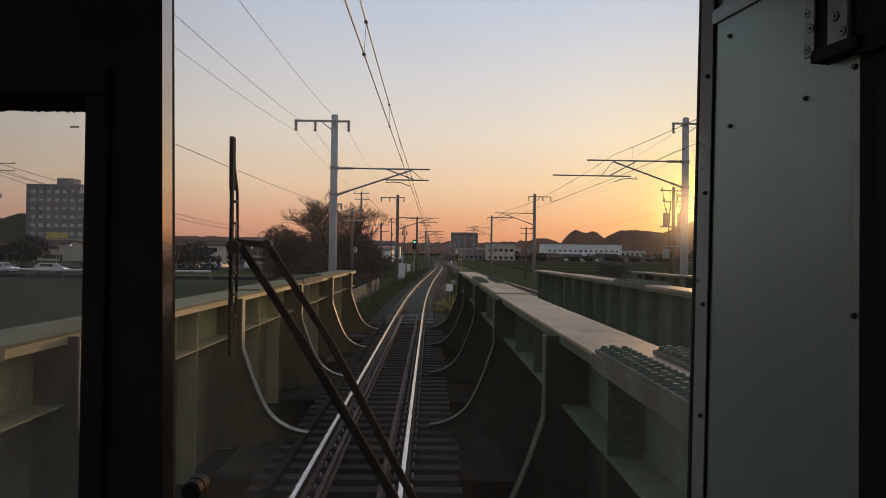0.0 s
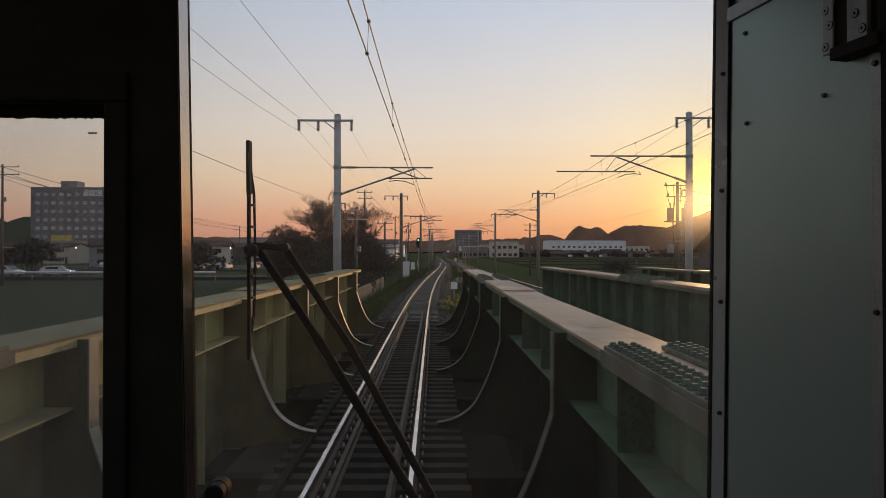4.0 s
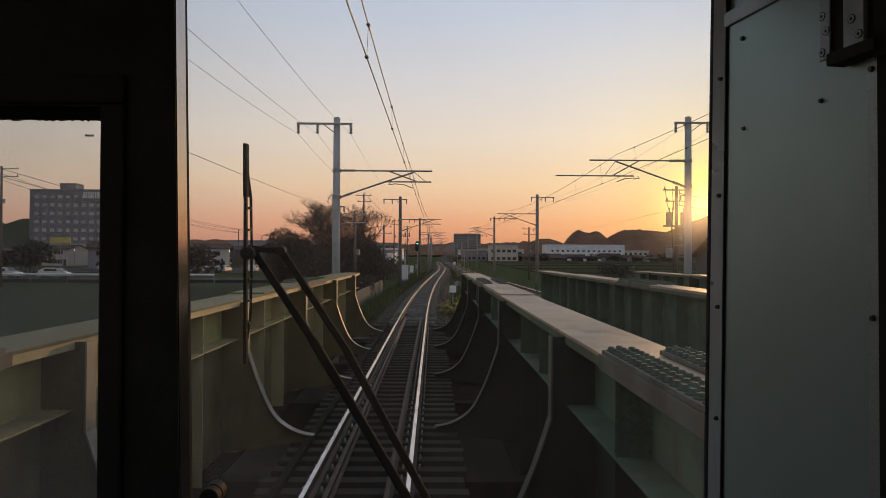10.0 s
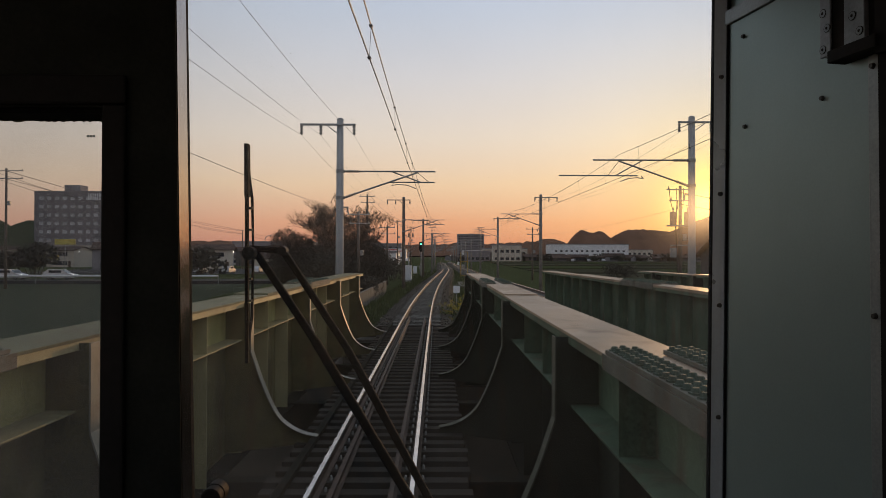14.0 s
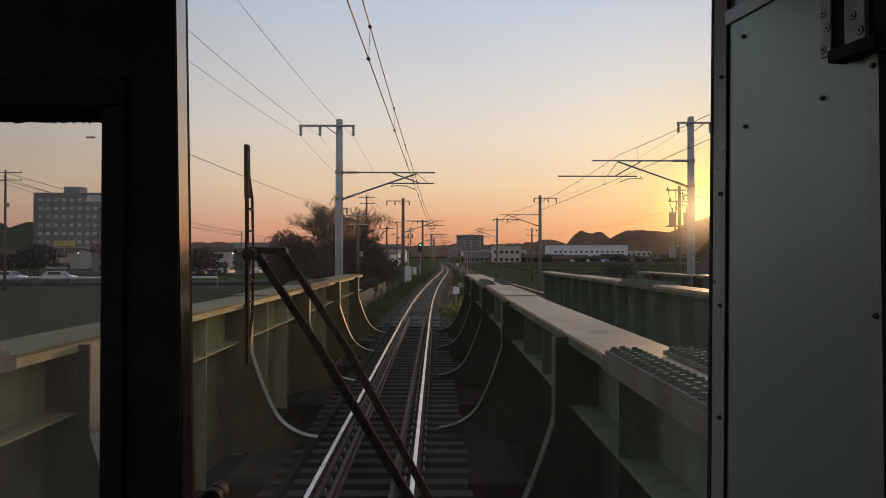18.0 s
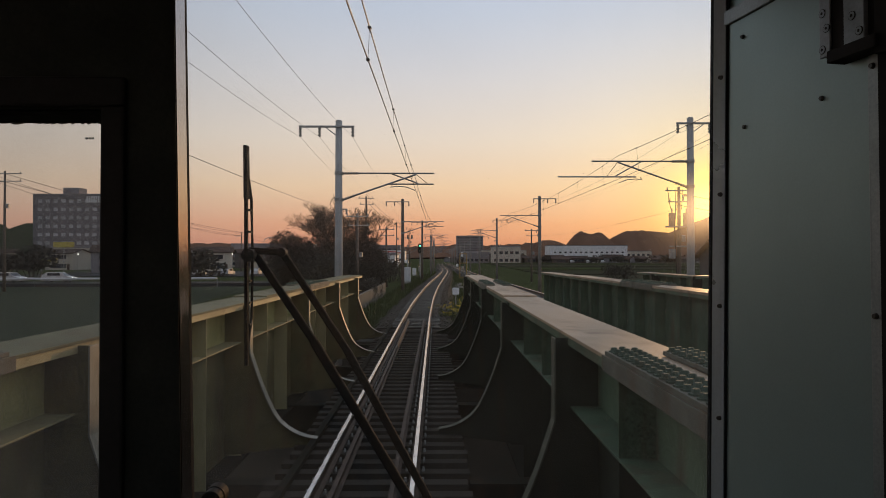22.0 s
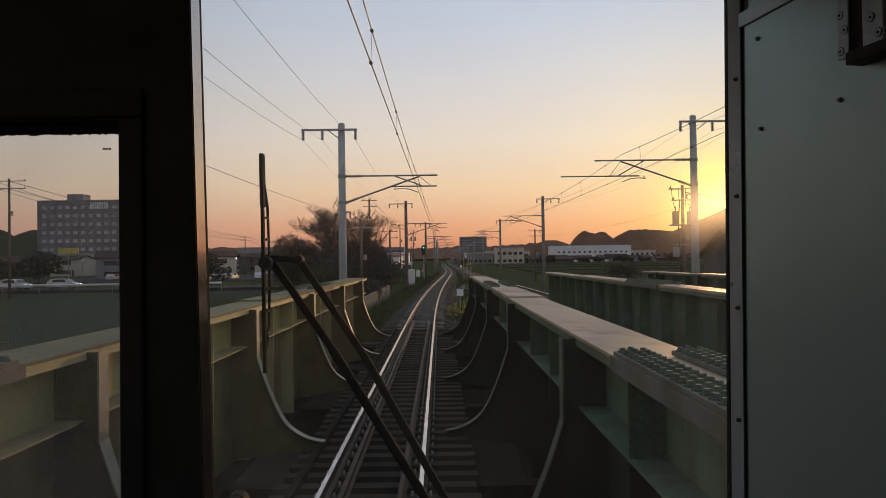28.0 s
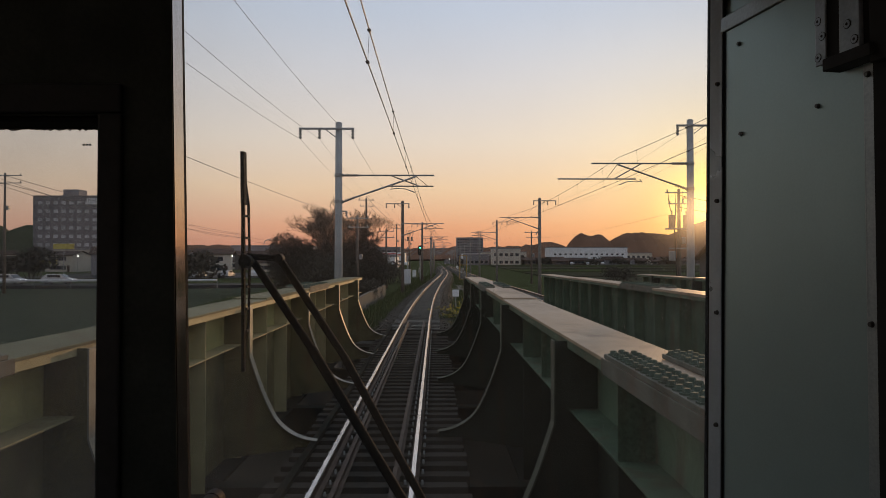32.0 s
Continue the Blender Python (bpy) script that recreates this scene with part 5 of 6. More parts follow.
part("post", rods(((0, 0, 0), (0, 0, 1.1), 0.04), n=6), M_STEEL, lamp_post)
part("board", boxes((-0.22, 0.22, -0.05, -0.02, 0.85, 1.3), bevel=0.01), M_WHITE, lamp_post)


# ---- trees, shrubs and grass ----
def bare_tree(x, y, height, seed, label):
    rng = random.Random(seed)
    t = thing("bare_tree", label, "tree", (x, y, ground_z(x, y) - 0.2), "trees by the line")
    trunk, crown = bmesh.new(), bmesh.new()

    def grow(p, w, length, r, depth):
        q = p + w * length
        rod(trunk if depth < 2 else crown, p, q, r, r * 0.66, 6 if depth < 2 else 4)
        if depth == 7:
            return
        for _ in range(3 if depth < 4 else 2 + (rng.random() < 0.5)):
            d = (w + Vector((rng.uniform(-1, 1), rng.uniform(-1, 1), rng.uniform(-0.3, 0.55))) * 0.9).normalized()
            grow(p.lerp(q, rng.uniform(0.7, 1.0)), d, length * rng.uniform(0.62, 0.84), max(r * 0.58, 0.015), depth + 1)

    grow(Vector((0, 0, 0)), Vector((rng.uniform(-0.1, 0.1), 0, 1)).normalized(), height * 0.3, height * 0.024, 0)
    part("trunk", trunk, M_BARK, t)
    part("crown", crown, M_BARK, t, "fine bare twigs")


def shrub(x, y, w, d, h, n, seed, label, leaf=0.22, slim=0.6):
    """A dense shrub: stems and many small leaf clumps with an uneven outline."""
    rng = random.Random(seed)
    s = thing("shrub", label, "shrub", (x, y, ground_z(x, y) - 0.2), "shrubs by the line")
    lobes = [(rng.uniform(-0.36, 0.36) * w, rng.uniform(-0.4, 0.4) * d, rng.uniform(0.3, 0.62) * h, rng.uniform(0.2, 0.36)) for _ in range(9)]
    stems = bmesh.new()
    for lx, ly, lz, _ in lobes:
        rod(stems, (lx * 0.4, ly * 0.4, 0), (lx, ly, lz), 0.09, 0.03, 5)
    part("stems", stems, M_BARK, s)
    bm = bmesh.new()
    for _ in range(n):
        lx, ly, lz, r = rng.choice(lobes)
        v = Vector((rng.gauss(0, 1), rng.gauss(0, 1), rng.gauss(0, 1))).normalized() * (rng.random() ** 0.33)
        c = Vector((lx + v.x * r * w, ly + v.y * r * d, max(0.15, lz + v.z * r * h)))
        a = Vector((rng.uniform(-1, 1), rng.uniform(-1, 1), rng.uniform(-1, 1))).normalized()
        b = a.orthogonal().normalized()
        k = leaf * rng.uniform(0.5, 1.2)
        q = [bm.verts.new(c + a * k), bm.verts.new(c + b * k * slim), bm.verts.new(c - a * k), bm.verts.new(c - b * k * slim)]
        bm.faces.new(q)
    part("foliage", bm, M_LEAF, s, "dark dense leaves")


bare_tree(-10.0, 106, 10.6, 3, "spreading bare tree behind the bushes beside the track")
bare_tree(-9.0, 109, 9.8, 14, "spreading bare tree with a dense twiggy crown")
bare_tree(-8.4, 118, 10.8, 9, "low bare tree with a wide twiggy crown beside the track")
bare_tree(-11.6, 110, 10.2, 5, "bare tree with fine twigs beside the track")
shrub(-12.2, 105, 6.5, 6, 8.0, 17680, 1, "dark evergreen shrub below the bare tree", 0.17, 0.2)
shrub(-9.6, 112, 8, 8, 8.6, 13600, 2, "dark evergreen shrub below the bare tree", 0.17, 0.2)
shrub(-9.2, 124, 7, 10, 7.2, 10200, 3, "dark overgrown bush along the embankment", 0.17, 0.2)
shrub(-11.0, 138, 7, 10, 6.6, 2600, 4, "dark overgrown bush along the embankment")
shrub(-12.5, 156, 8, 12, 6.0, 1800, 5, "dark overgrown bush along the embankment")
shrub(-14.4, 113, 6.5, 8, 6.6, 14280, 11, "dark evergreen shrub beside the embankment", 0.17, 0.2)
shrub(-15.0, 128, 8, 9, 7.0, 2600, 12, "dark overgrown bush along the embankment")
shrub(-7.6, 150, 4.5, 12, 4.6, 1600, 13, "dark overgrown bush along the embankment")
shrub(-6.6, 112, 3.4, 9, 4.8, 8840, 14, "dark bush on the edge of the embankment", 0.17, 0.2)
shrub(-6.2, 97, 2.4, 9, 3.4, 6800, 15, "dark bush beside the concrete parapet", 0.17, 0.2)
shrub(-8.6, 96, 5, 9, 5.6, 10200, 16, "dark overgrown bush below the trees", 0.17, 0.2)
shrub(30, 150, 5, 5, 4.0, 900, 6, "dark garden bush beside the house")
shrub(46, 128, 6, 5, 4.5, 900, 7, "dark garden bush beside the house")
for k in range(18):
    shrub(16 + k * 8.3, 398 + (k * 29) % 46, 8 + k % 3, 6, 3.6 + (k * 7) % 4 * 0.8, 260, 130 + k, "dark garden trees among the houses", 0.6)
for k in range(8):
    shrub(-150 + k * 17, 178 + (k * 13) % 25, 9, 8, 6.5 + (k % 3), 700, 30 + k, "dark tree clump beside the town road", 0.55)


def grass_tufts():
    """Blades in clumps beside and between the tracks."""
    rng = random.Random(12)
    bm = bmesh.new()
    for _ in range(2600):
        y = BRIDGE_END + 1.8 + 120 * rng.random() ** 1.5
        if rng.random() < 0.5:
            x = rng.uniform(-4.8, track_1(y) - 1.7)
        else:
            x = rng.uniform(track_1(y) + 1.5, max(track_1(y) + 1.9, track_2(y) - 2.2)) if y > SECOND_END + 1 else rng.uniform(0.75, 2.4)
        z = ground_z(x, y)
        tall = rng.uniform(0.15, 0.6)
        for _ in range(7):
            cx, cy = x + rng.gauss(0, 0.12), y + rng.gauss(0, 0.12)
            a = rng.uniform(0, math.tau)
            dx, dy = math.cos(a) * 0.035, math.sin(a) * 0.035
            bm.faces.new((bm.verts.new((cx - dx, cy - dy, z)), bm.verts.new((cx + dx, cy + dy, z)), bm.verts.new((cx + rng.gauss(0, 0.12), cy + rng.gauss(0, 0.12), z + tall * rng.uniform(0.6, 1.2)))))
    whole("grass", bm, M_TUFT, "long green grass between and beside the tracks", "grass", kind="stuff")


grass_tufts()


def blossom_bush(x, y, w, h, seed):
    """Rape plants: thin stems with yellow blossom at the tips."""
    rng = random.Random(seed)
    b = thing("flowering_plant", "green plant with yellow blossom beside the track", "plant", (x, y, ground_z(x, y)), "flowering plants by the line")
    stems, tips = bmesh.new(), bmesh.new()
    for _ in range(46):
        px, py, hh = rng.gauss(0, w / 3), rng.gauss(0, w / 3), h * rng.uniform(0.5, 1.0)
        q = Vector((px * 1.4, py * 1.4, hh))
        rod(stems, (px, py, 0), q, 0.012, 0.006, 4)
        for _ in range(5):
            c = q.lerp(Vector((px, py, 0)), rng.uniform(0.1, 0.9)) + Vector((rng.gauss(0, 0.06), rng.gauss(0, 0.06), 0))
            a = Vector((rng.uniform(-1, 1), rng.uniform(-1, 1), rng.uniform(-0.2, 1))).normalized()
            e = a.orthogonal().normalized()
            stems.faces.new([stems.verts.new(c + a * 0.12), stems.verts.new(c + e * 0.04), stems.verts.new(c - a * 0.05), stems.verts.new(c - e * 0.04)])
        for _ in range(5):
            c = q + Vector((rng.gauss(0, 0.05), rng.gauss(0, 0.05), rng.uniform(-0.1, 0.04)))
            rod(tips, c, c + Vector((0, 0, 0.03)), 0.022, 0.012, 5)
    part("leaves", stems, M_TUFT, b, "thin green stems and leaves")
    part("blossom", tips, M_BLOSSOM, b, "small yellow flowers")


for k, (x, y, w, h) in enumerate(((1.0, 71.5, 1.0, 1.0), (1.9, 74.0, 1.4, 1.1), (2.6, 78.5, 1.4, 0.9), (1.6, 69.0, 0.8, 0.8), (3.2, 84.0, 1.6, 0.9), (3.6, 95.0, 1.8, 0.8))):
    blossom_bush(x, y, w, h, 70 + k)
# ---- road viaduct beside the river bridge ----
def viaduct():
    v = thing("road_viaduct", "pale concrete road viaduct beside the railway bridge", "viaduct", (-51, 0, 0))
    y0, y1 = -345.0, 16.0
    part("deck", boxes((-6, 6, y0, y1, 1.6, 2.9)), M_CONCRETE, v)
    for x in (-6.0, 5.7):
        part("barrier", boxes((x, x + 0.3, y0, y1, 2.904, 3.75)), M_CONCRETE, v, "pale concrete barrier")
        part("handrail", boxes((x + 0.1, x + 0.2, y0, y1, 4.05, 4.15)), M_STEEL, v)
    part("girder", boxes((-4.5, -3.7, y0, y1, 0.2, 1.596), (3.7, 4.5, y0, y1, 0.2, 1.596)), M_GREYWALL, v, "grey steel girder under the deck")
    pier = mesh_of("pier", prism(bmesh.new(), [(-5.2, -7.0), (-4.4, 0.19), (4.4, 0.19), (5.2, -7.0)], "y", -1.4, 1.4), M_CONCRETE)
    for i in range(10):
        piece("pier", pier, v, (0, -325 + 36 * i, 0))
    post_me = mesh_of("handrail_post", boxes((-0.03, 0.03, -0.03, 0.03, 3.75, 4.05)), M_STEEL)
    for i in range(60):
        piece("handrail_post", post_me, v, (5.85, y0 + 3 + 6 * i, 0))


viaduct()
for k in range(8):
    u = thing("street_lamp", "curved grey street lamp on the viaduct", "street lamp", (-56.5 if k % 2 else -45.5, -320 + 42 * k, 2.9), "street lamps")
    s = 1 if k % 2 else -1
    pts = [(0, 0, 0), (0, 0, 8.0)] + [(s * (1.5 - 1.5 * math.cos(a)), 0, 8.0 + math.sin(a)) for a in (0.4, 0.8, 1.2, 1.57)] + [(s * 2.3, 0, 9.05)]
    part("pole", tube(bmesh.new(), pts, 0.08, 8), M_STEEL, u)
    part("lamp_head", boxes((min(s * 2.2, s * 3.0), max(s * 2.2, s * 3.0), -0.14, 0.14, 8.95, 9.12), bevel=0.03), M_STEEL, u)


# ---- the line before the bridge ----
def railing(x, y0, y1, z, label):
    r = thing("railing", label, "railing", (x, y0, z), "railings beside the line")
    n = int((y1 - y0) / 2)
    post_me = mesh_of("post", boxes((-0.03, 0.03, -0.03, 0.03, 0, 1.1)), M_STEEL)
    for i in range(n + 1):
        piece("post", post_me, r, (0, (y1 - y0) * i / n, 0))
    for h in (0.35, 0.7, 1.06):
        part("rail_bar", boxes((-0.025, 0.025, 0, y1 - y0, h, h + 0.05)), M_STEEL, r)


railing(-4.6, -328, -304, -0.75, "pale steel railing beside the small bridge")
railing(11.2, -322, -300, -0.75, "pale steel railing beside the second track")
railing(7.6, 226, 246, -0.8, "green steel railing at the culvert")
railing(-4.4, 216, 240, -0.8, "pale steel railing beside the path")


def trackside_cabinet(x, y, label):
    c = thing("trackside_cabinet", label, "cabinet", (x, y, -0.72), "trackside cabinets")
    part("plinth", boxes((-0.4, 0.4, -0.3, 0.3, 0, 0.2), bevel=0.015), M_CONCRETE, c)
    part("body", boxes((-0.34, 0.34, -0.25, 0.25, 0.2, 1.35), bevel=0.015), M_WHITE, c)
    part("lid", boxes((-0.38, 0.38, -0.29, 0.29, 1.352, 1.41), bevel=0.012), M_WHITE, c)
    part("door", boxes((-0.3, 0.3, -0.272, -0.252, 0.28, 1.28), bevel=0.006), M_WHITE, c)


trackside_cabinet(3.3, -268, "white metal cabinet between the tracks")
trackside_cabinet(6.9, 259, "white metal cabinet beside the second track")
trackside_cabinet(-4.0, 168, "white metal cabinet beside the line")
for k, (x, y, w, d, h) in enumerate(((-9.5, -330, 6, 9, 5.5), (-10, -318, 7, 9, 6.0), (-10, -306, 6, 9, 5.6), (-10.5, -294, 7, 9, 5.0), (-9.6, -283, 5, 7, 4.2), (16, -300, 5, 6, 3.2))):
    shrub(x, y, w, d, h, 1500, 60 + k, "dark overgrown bush beside the line")
bare_tree(-13, -338, 11, 41, "bare tree behind the bushes beside the line")
bare_tree(19, -285, 8, 43, "small bare tree beside the river")
for k in range(3):
    board = thing("distance_board", "small white triangular distance board on a post", "sign", (10.6, -292 + 190 * k, -0.7 if k == 0 else -0.2), "line-side boards")
    part("post", rods(((0, 0, -0.1), (0, 0, 1.2), 0.035), n=6), M_STEEL, board)
    part("board", prism(bmesh.new(), [(-0.17, 0.8), (0.17, 0.8), (0.12, 1.35), (-0.12, 1.35)], "y", -0.06, -0.04), M_WHITE, board)

# ---- things farther along the line ----
whole("slab", boxes((1.6, 4.6, 108, 122, -0.62, -0.42), bevel=0.03), M_OLDCONC, "grey concrete slab over a culvert between the tracks", "concrete slab")
whole("culvert", boxes((0.9, 2.6, 228, 231.5, -0.6, -0.25), bevel=0.03), M_OLDCONC, "dark concrete culvert edge between the tracks", "culvert")


def dwarf_signal(x, y):
    d = thing("dwarf_signal", "low black signal on a white base beside the track", "railway signal", (x, y, -0.75))
    part("base", boxes((-0.2, 0.2, -0.2, 0.2, 0, 0.9), bevel=0.02), M_WHITE, d)
    part("post", rods(((0, 0, 0.9), (0, 0, 1.5), 0.05), n=6), M_STEEL, d)
    part("head", boxes((-0.2, 0.2, -0.12, 0.08, 1.5, 2.5), bevel=0.04), M_BLACK, d)
    for z in (1.75, 2.2):
        part("hood", rods(((0, -0.12, z), (0, -0.3, z), 0.11), n=10), M_BLACK, d)


dwarf_signal(track_2(308) + 2.6, 308)
block(-280, 616, 34, 24, 44, M_GREYWALL, 9, 7, "tall office block with teal glass windows", "office block", ww=3.4, wh=2.6)
block(-21, 196, 9, 12, 4.2, M_WHITE, 1, 2, "plain white shed beside the car park", "shed")
block(-26, 318, 20, 24, 5.0, M_WHITE, 1, 4, "low white warehouse below the line", "warehouse")
for x, y, rz, lab in ((-14.5, 183, 1.3, "white car parked below the embankment"), (-14, 372, 1.5, "white car in the shop car park"), (-17.5, 373, 1.5, "silver car in the shop car park"), (-21, 374, 1.55, "grey car in the shop car park"), (-14.5, 384, 1.45, "white van-like car in the shop car park")):
    car(x, y, rz, lab)
sign = thing("shop_sign", "long white and red shop sign with bars", "sign", (-27, 401.5, ground_z(-27, 402) + 5.0), "shop signs")
for px in (-9.5, 0, 9.5):
    part("post", rods(((px, 0.06, -5.4), (px, 0.06, 0.1), 0.07), n=6), M_STEEL, sign)
part("board", boxes((-10, 10, -0.15, 0.0, 0, 1.6), bevel=0.02), M_WHITE, sign)
part("red_band", boxes((-9.8, 9.8, -0.17, -0.154, 0.1, 0.55)), M_RED, sign)
part("bars", boxes((-7, -3.2, -0.17, -0.154, 0.8, 1.35), (-2.2, 6.5, -0.17, -0.154, 0.85, 1.25)), M_RED, sign, "red bars in place of lettering")
shrub(track_2(345) + 4.2, 345, 3, 14, 1.6, 1500, 90, "low yellow-green flowering bushes beside the track", 0.18)
for k in range(3):
    fp = thing("anchor_post", "short thick concrete anchor post with a slanting stay", "post", (-8.2 if k < 2 else 10.5, 214 + 28 * k, -1.4), "anchor posts")
    part("post", rods(((0, 0, 0), (0, 0, 5.2), 0.2, 0.17), n=12), M_POLE, fp)
    part("stay", rods(((0.1, 0, 4.9), (2.6 if k < 2 else -2.6, 0, 6.6), 0.05), n=6), M_STEEL, fp)


# ---- driver's cab, standing on the bridge at CAB_Y ----
CAB_Y = 38.4
CAB_X0, CAB_X1, CAB_BACK, WALL_IN, WALL_OUT = -2.25, 0.70, -1.1, 1.14, 1.20


def cab_front():
    w = thing("wall_front", "dark front wall of the train cab with two windows", "wall", (0, CAB_Y, 0), kind="structure")
    part("pillar", prism(bmesh.new(), [(-0.548, 1.95), (-0.4185, 1.95), (-0.4405, 3.03), (-0.548, 3.03)], "y", WALL_IN, WALL_OUT), M_LINING, w, "black pillar between the windows")
    jamb = prism(bmesh.new(), [(-0.418, 1.95), (-0.4075, 1.95), (-0.428, 3.028), (-0.440, 3.028)], "y", WALL_IN, 1.199)
    for v in jamb.verts:
        if v.co.y > 1.19 and v.co.x > (-0.415 if v.co.z < 2.5 else -0.435):
            v.co.x -= 0.0058
    part("jamb", jamb, M_JAMB, w, "glossy metal window jamb")
    part("pillar_edge", prism(bmesh.new(), [(-0.4185, 1.95), (-0.4085, 1.95), (-0.4292, 3.03), (-0.4405, 3.03)], "y", WALL_IN - 0.004, WALL_IN - 0.0005), M_LINING, w)
    part("header", prism(bmesh.new(), [(CAB_X0, 3.03), (-0.4405, 3.032), (0.4940, 3.046), (CAB_X1, 3.046), (CAB_X1, 3.45), (CAB_X0, 3.45)], "y", WALL_IN, WALL_OUT), M_LINING, w)
    part("header", boxes((-1.10, -0.548, WALL_IN, WALL_OUT, 2.7965, 3.03)), M_LINING, w)
    part("sill", boxes((-0.4205, CAB_X1, WALL_IN, WALL_OUT, 1.0, 1.948), (-0.407, CAB_X1, WALL_IN, WALL_OUT, 1.949, 2.085)), M_LINING, w)
    part("sill", boxes((CAB_X0, -0.4215, WALL_IN, WALL_OUT, 1.0, 1.948)), M_LINING, w)
    part("end_panel", boxes((CAB_X0, -2.12, WALL_IN, WALL_OUT, 1.95, 3.03), (-1.24, -1.10, WALL_IN, WALL_OUT, 1.95, 3.03)), M_LINING, w)
    part("end_panel", boxes((0.4940, CAB_X1, WALL_IN + 0.054, WALL_OUT, 2.085, 3.044)), M_LINING, w)
    # raised frame round the centre window, on the wall's inner face
    part("window_trim", boxes((-1.12, -0.505, WALL_IN - 0.012, WALL_IN - 0.001, 2.800, 2.848), bevel=0.004), M_BLACK, w)
    part("window_trim", boxes((-0.543, -0.505, WALL_IN - 0.012, WALL_IN - 0.001, 1.95, 2.799), bevel=0.004), M_BLACK, w)


cab_front()


def rounded(x0, x1, z0, z1, r, n=5):
    pts = []
    for cx, cz, a0 in ((x1 - r, z1 - r, 0), (x0 + r, z1 - r, 90), (x0 + r, z0 + r, 180), (x1 - r, z0 + r, 270)):
        for k in range(n + 1):
            a = radians(a0 + 90 * k / n)
            pts.append((cx + r * math.cos(a), cz + r * math.sin(a)))
    return pts


def ring(bm, outer, inner, y0, y1):
    loops = [[bm.verts.new((x, y, z)) for x, z in pts] for pts, y in ((outer, y0), (inner, y0), (inner, y1), (outer, y1))]
    k = len(outer)
    for a in range(4):
        for i in range(k):
            bm.faces.new((loops[a][i], loops[a][(i + 1) % k], loops[(a + 1) % 4][(i + 1) % k], loops[(a + 1) % 4][i]))
    bmesh.ops.recalc_face_normals(bm, faces=bm.faces[:])
    return bm


def front_window():
    w = thing("window_1", "dusty front window of the train cab", "window", (0, CAB_Y, 0), kind="structure")
    outer = [(-0.4195, 2.086), (0.4855, 2.086), (0.4935, 3.045), (-0.4385, 3.031)]
    inner = [(-0.4165, 2.098), (0.4775, 2.098), (0.4900, 3.036), (-0.4355, 3.0235)]
    part("seal", ring(bmesh.new(), outer, inner, 1.2005, 1.214), M_RUBBER, w, "black rubber seal")
    part("seal_lip", prism(bmesh.new(), [(0.4775, 2.09), (0.4935, 2.09), (0.4955, 3.04), (0.4900, 3.04)], "y", 1.186, 1.2002), M_RUBBER, w, "black rubber lip")
    pane = part("pane", prism(bmesh.new(), outer, "y", 1.203, 1.207), M_GLASS, w, "clear glass with dried spots")
    pane.visible_shadow = False
    rng = random.Random(15)
    drips = bmesh.new()
    for k in range(230):
        x = rng.uniform(-0.40, 0.47) if k % 3 else 0.46 - abs(rng.gauss(0, 0.09))
        z = rng.uniform(2.12, 2.98) if k % 3 else rng.uniform(2.15, 2.6)
        r = rng.uniform(0.0003, 0.0008) * (1.2 if k % 17 == 0 else 0.8)
        tall = rng.uniform(2.5, 7.0) if k % 9 == 0 else rng.uniform(0.7, 1.5)
        lean = rng.uniform(-0.4, 0.4)
        n = 6
        pts = [(x + r * rng.uniform(0.6, 1.2) * math.cos(6.283 * i / n) + lean * r * tall * math.sin(6.283 * i / n), z + r * tall * math.sin(6.283 * i / n)) for i in range(n)]
        prism(drips, pts, "y", 1.2072, 1.2076)
    part("splashes", drips, M_SPLASH, pane, "dried pale splashes on the glass", "stuff")
    c = thing("window_2", "hazy centre window beside the pillar", "window", (0, CAB_Y, 0), kind="structure")
    part("seal", ring(bmesh.new(), rounded(-1.10, -0.546, 1.95, 2.796, 0.010), rounded(-1.092, -0.5525, 1.958, 2.7885, 0.016), 1.150, 1.214), M_RUBBER, c, "worn black rubber seal")
    pane = part("pane", boxes((-1.095, -0.551, 1.203, 1.207, 1.955, 2.793)), M_GLASS2, c, "hazy glass")
    pane.visible_shadow = False
    rng = random.Random(31)
    edge = [(-0.553 - 0.0035 * k, 2.7885 - (0.0003 + 0.0028 * rng.random() ** 2)) for k in range(150)]
    part("worn_edge", prism(bmesh.new(), [(-0.553, 2.794)] + edge + [(edge[-1][0], 2.794)], "y", 1.2142, 1.2162), M_RUBBER, c, "crumbling edge of the rubber")
    part("maker_mark", boxes((-0.6030, -0.5985, 1.1995, 1.2005, 2.757, 2.7605), (-0.5975, -0.5935, 1.1995, 1.2005, 2.757, 2.7605), (-0.5925, -0.5885, 1.1995, 1.2005, 2.757, 2.7605)), M_TRIM, c, "tiny etched mark")

    d = thing("window_3", "driver's front window of the train cab", "window", (0, CAB_Y, 0), kind="structure")
    part("seal", ring(bmesh.new(), rounded(-2.12, -1.24, 1.95, 3.03, 0.01), rounded(-2.11, -1.25, 1.96, 3.01, 0.02), 1.188, 1.214), M_RUBBER, d, "black rubber seal")
    pane = part("pane", boxes((-2.115, -1.245, 1.203, 1.207, 1.955, 3.015)), M_GLASS, d)
    pane.visible_shadow = False
    e = thing("window_4", "sliding side window of the cab", "window", (0, CAB_Y, 0), kind="structure")
    pane = part("pane", boxes((CAB_X0 - 0.034, CAB_X0 - 0.03, -0.9, 0.95, 2.45, 3.38)), M_GLASS, e)
    pane.visible_shadow = False
    # unseen opening, added so that light from behind reaches panel and hinge
    r = thing("window_5", "unseen wide window in the rear wall, letting sky light in", "window", (0, CAB_Y, 0), kind="structure")
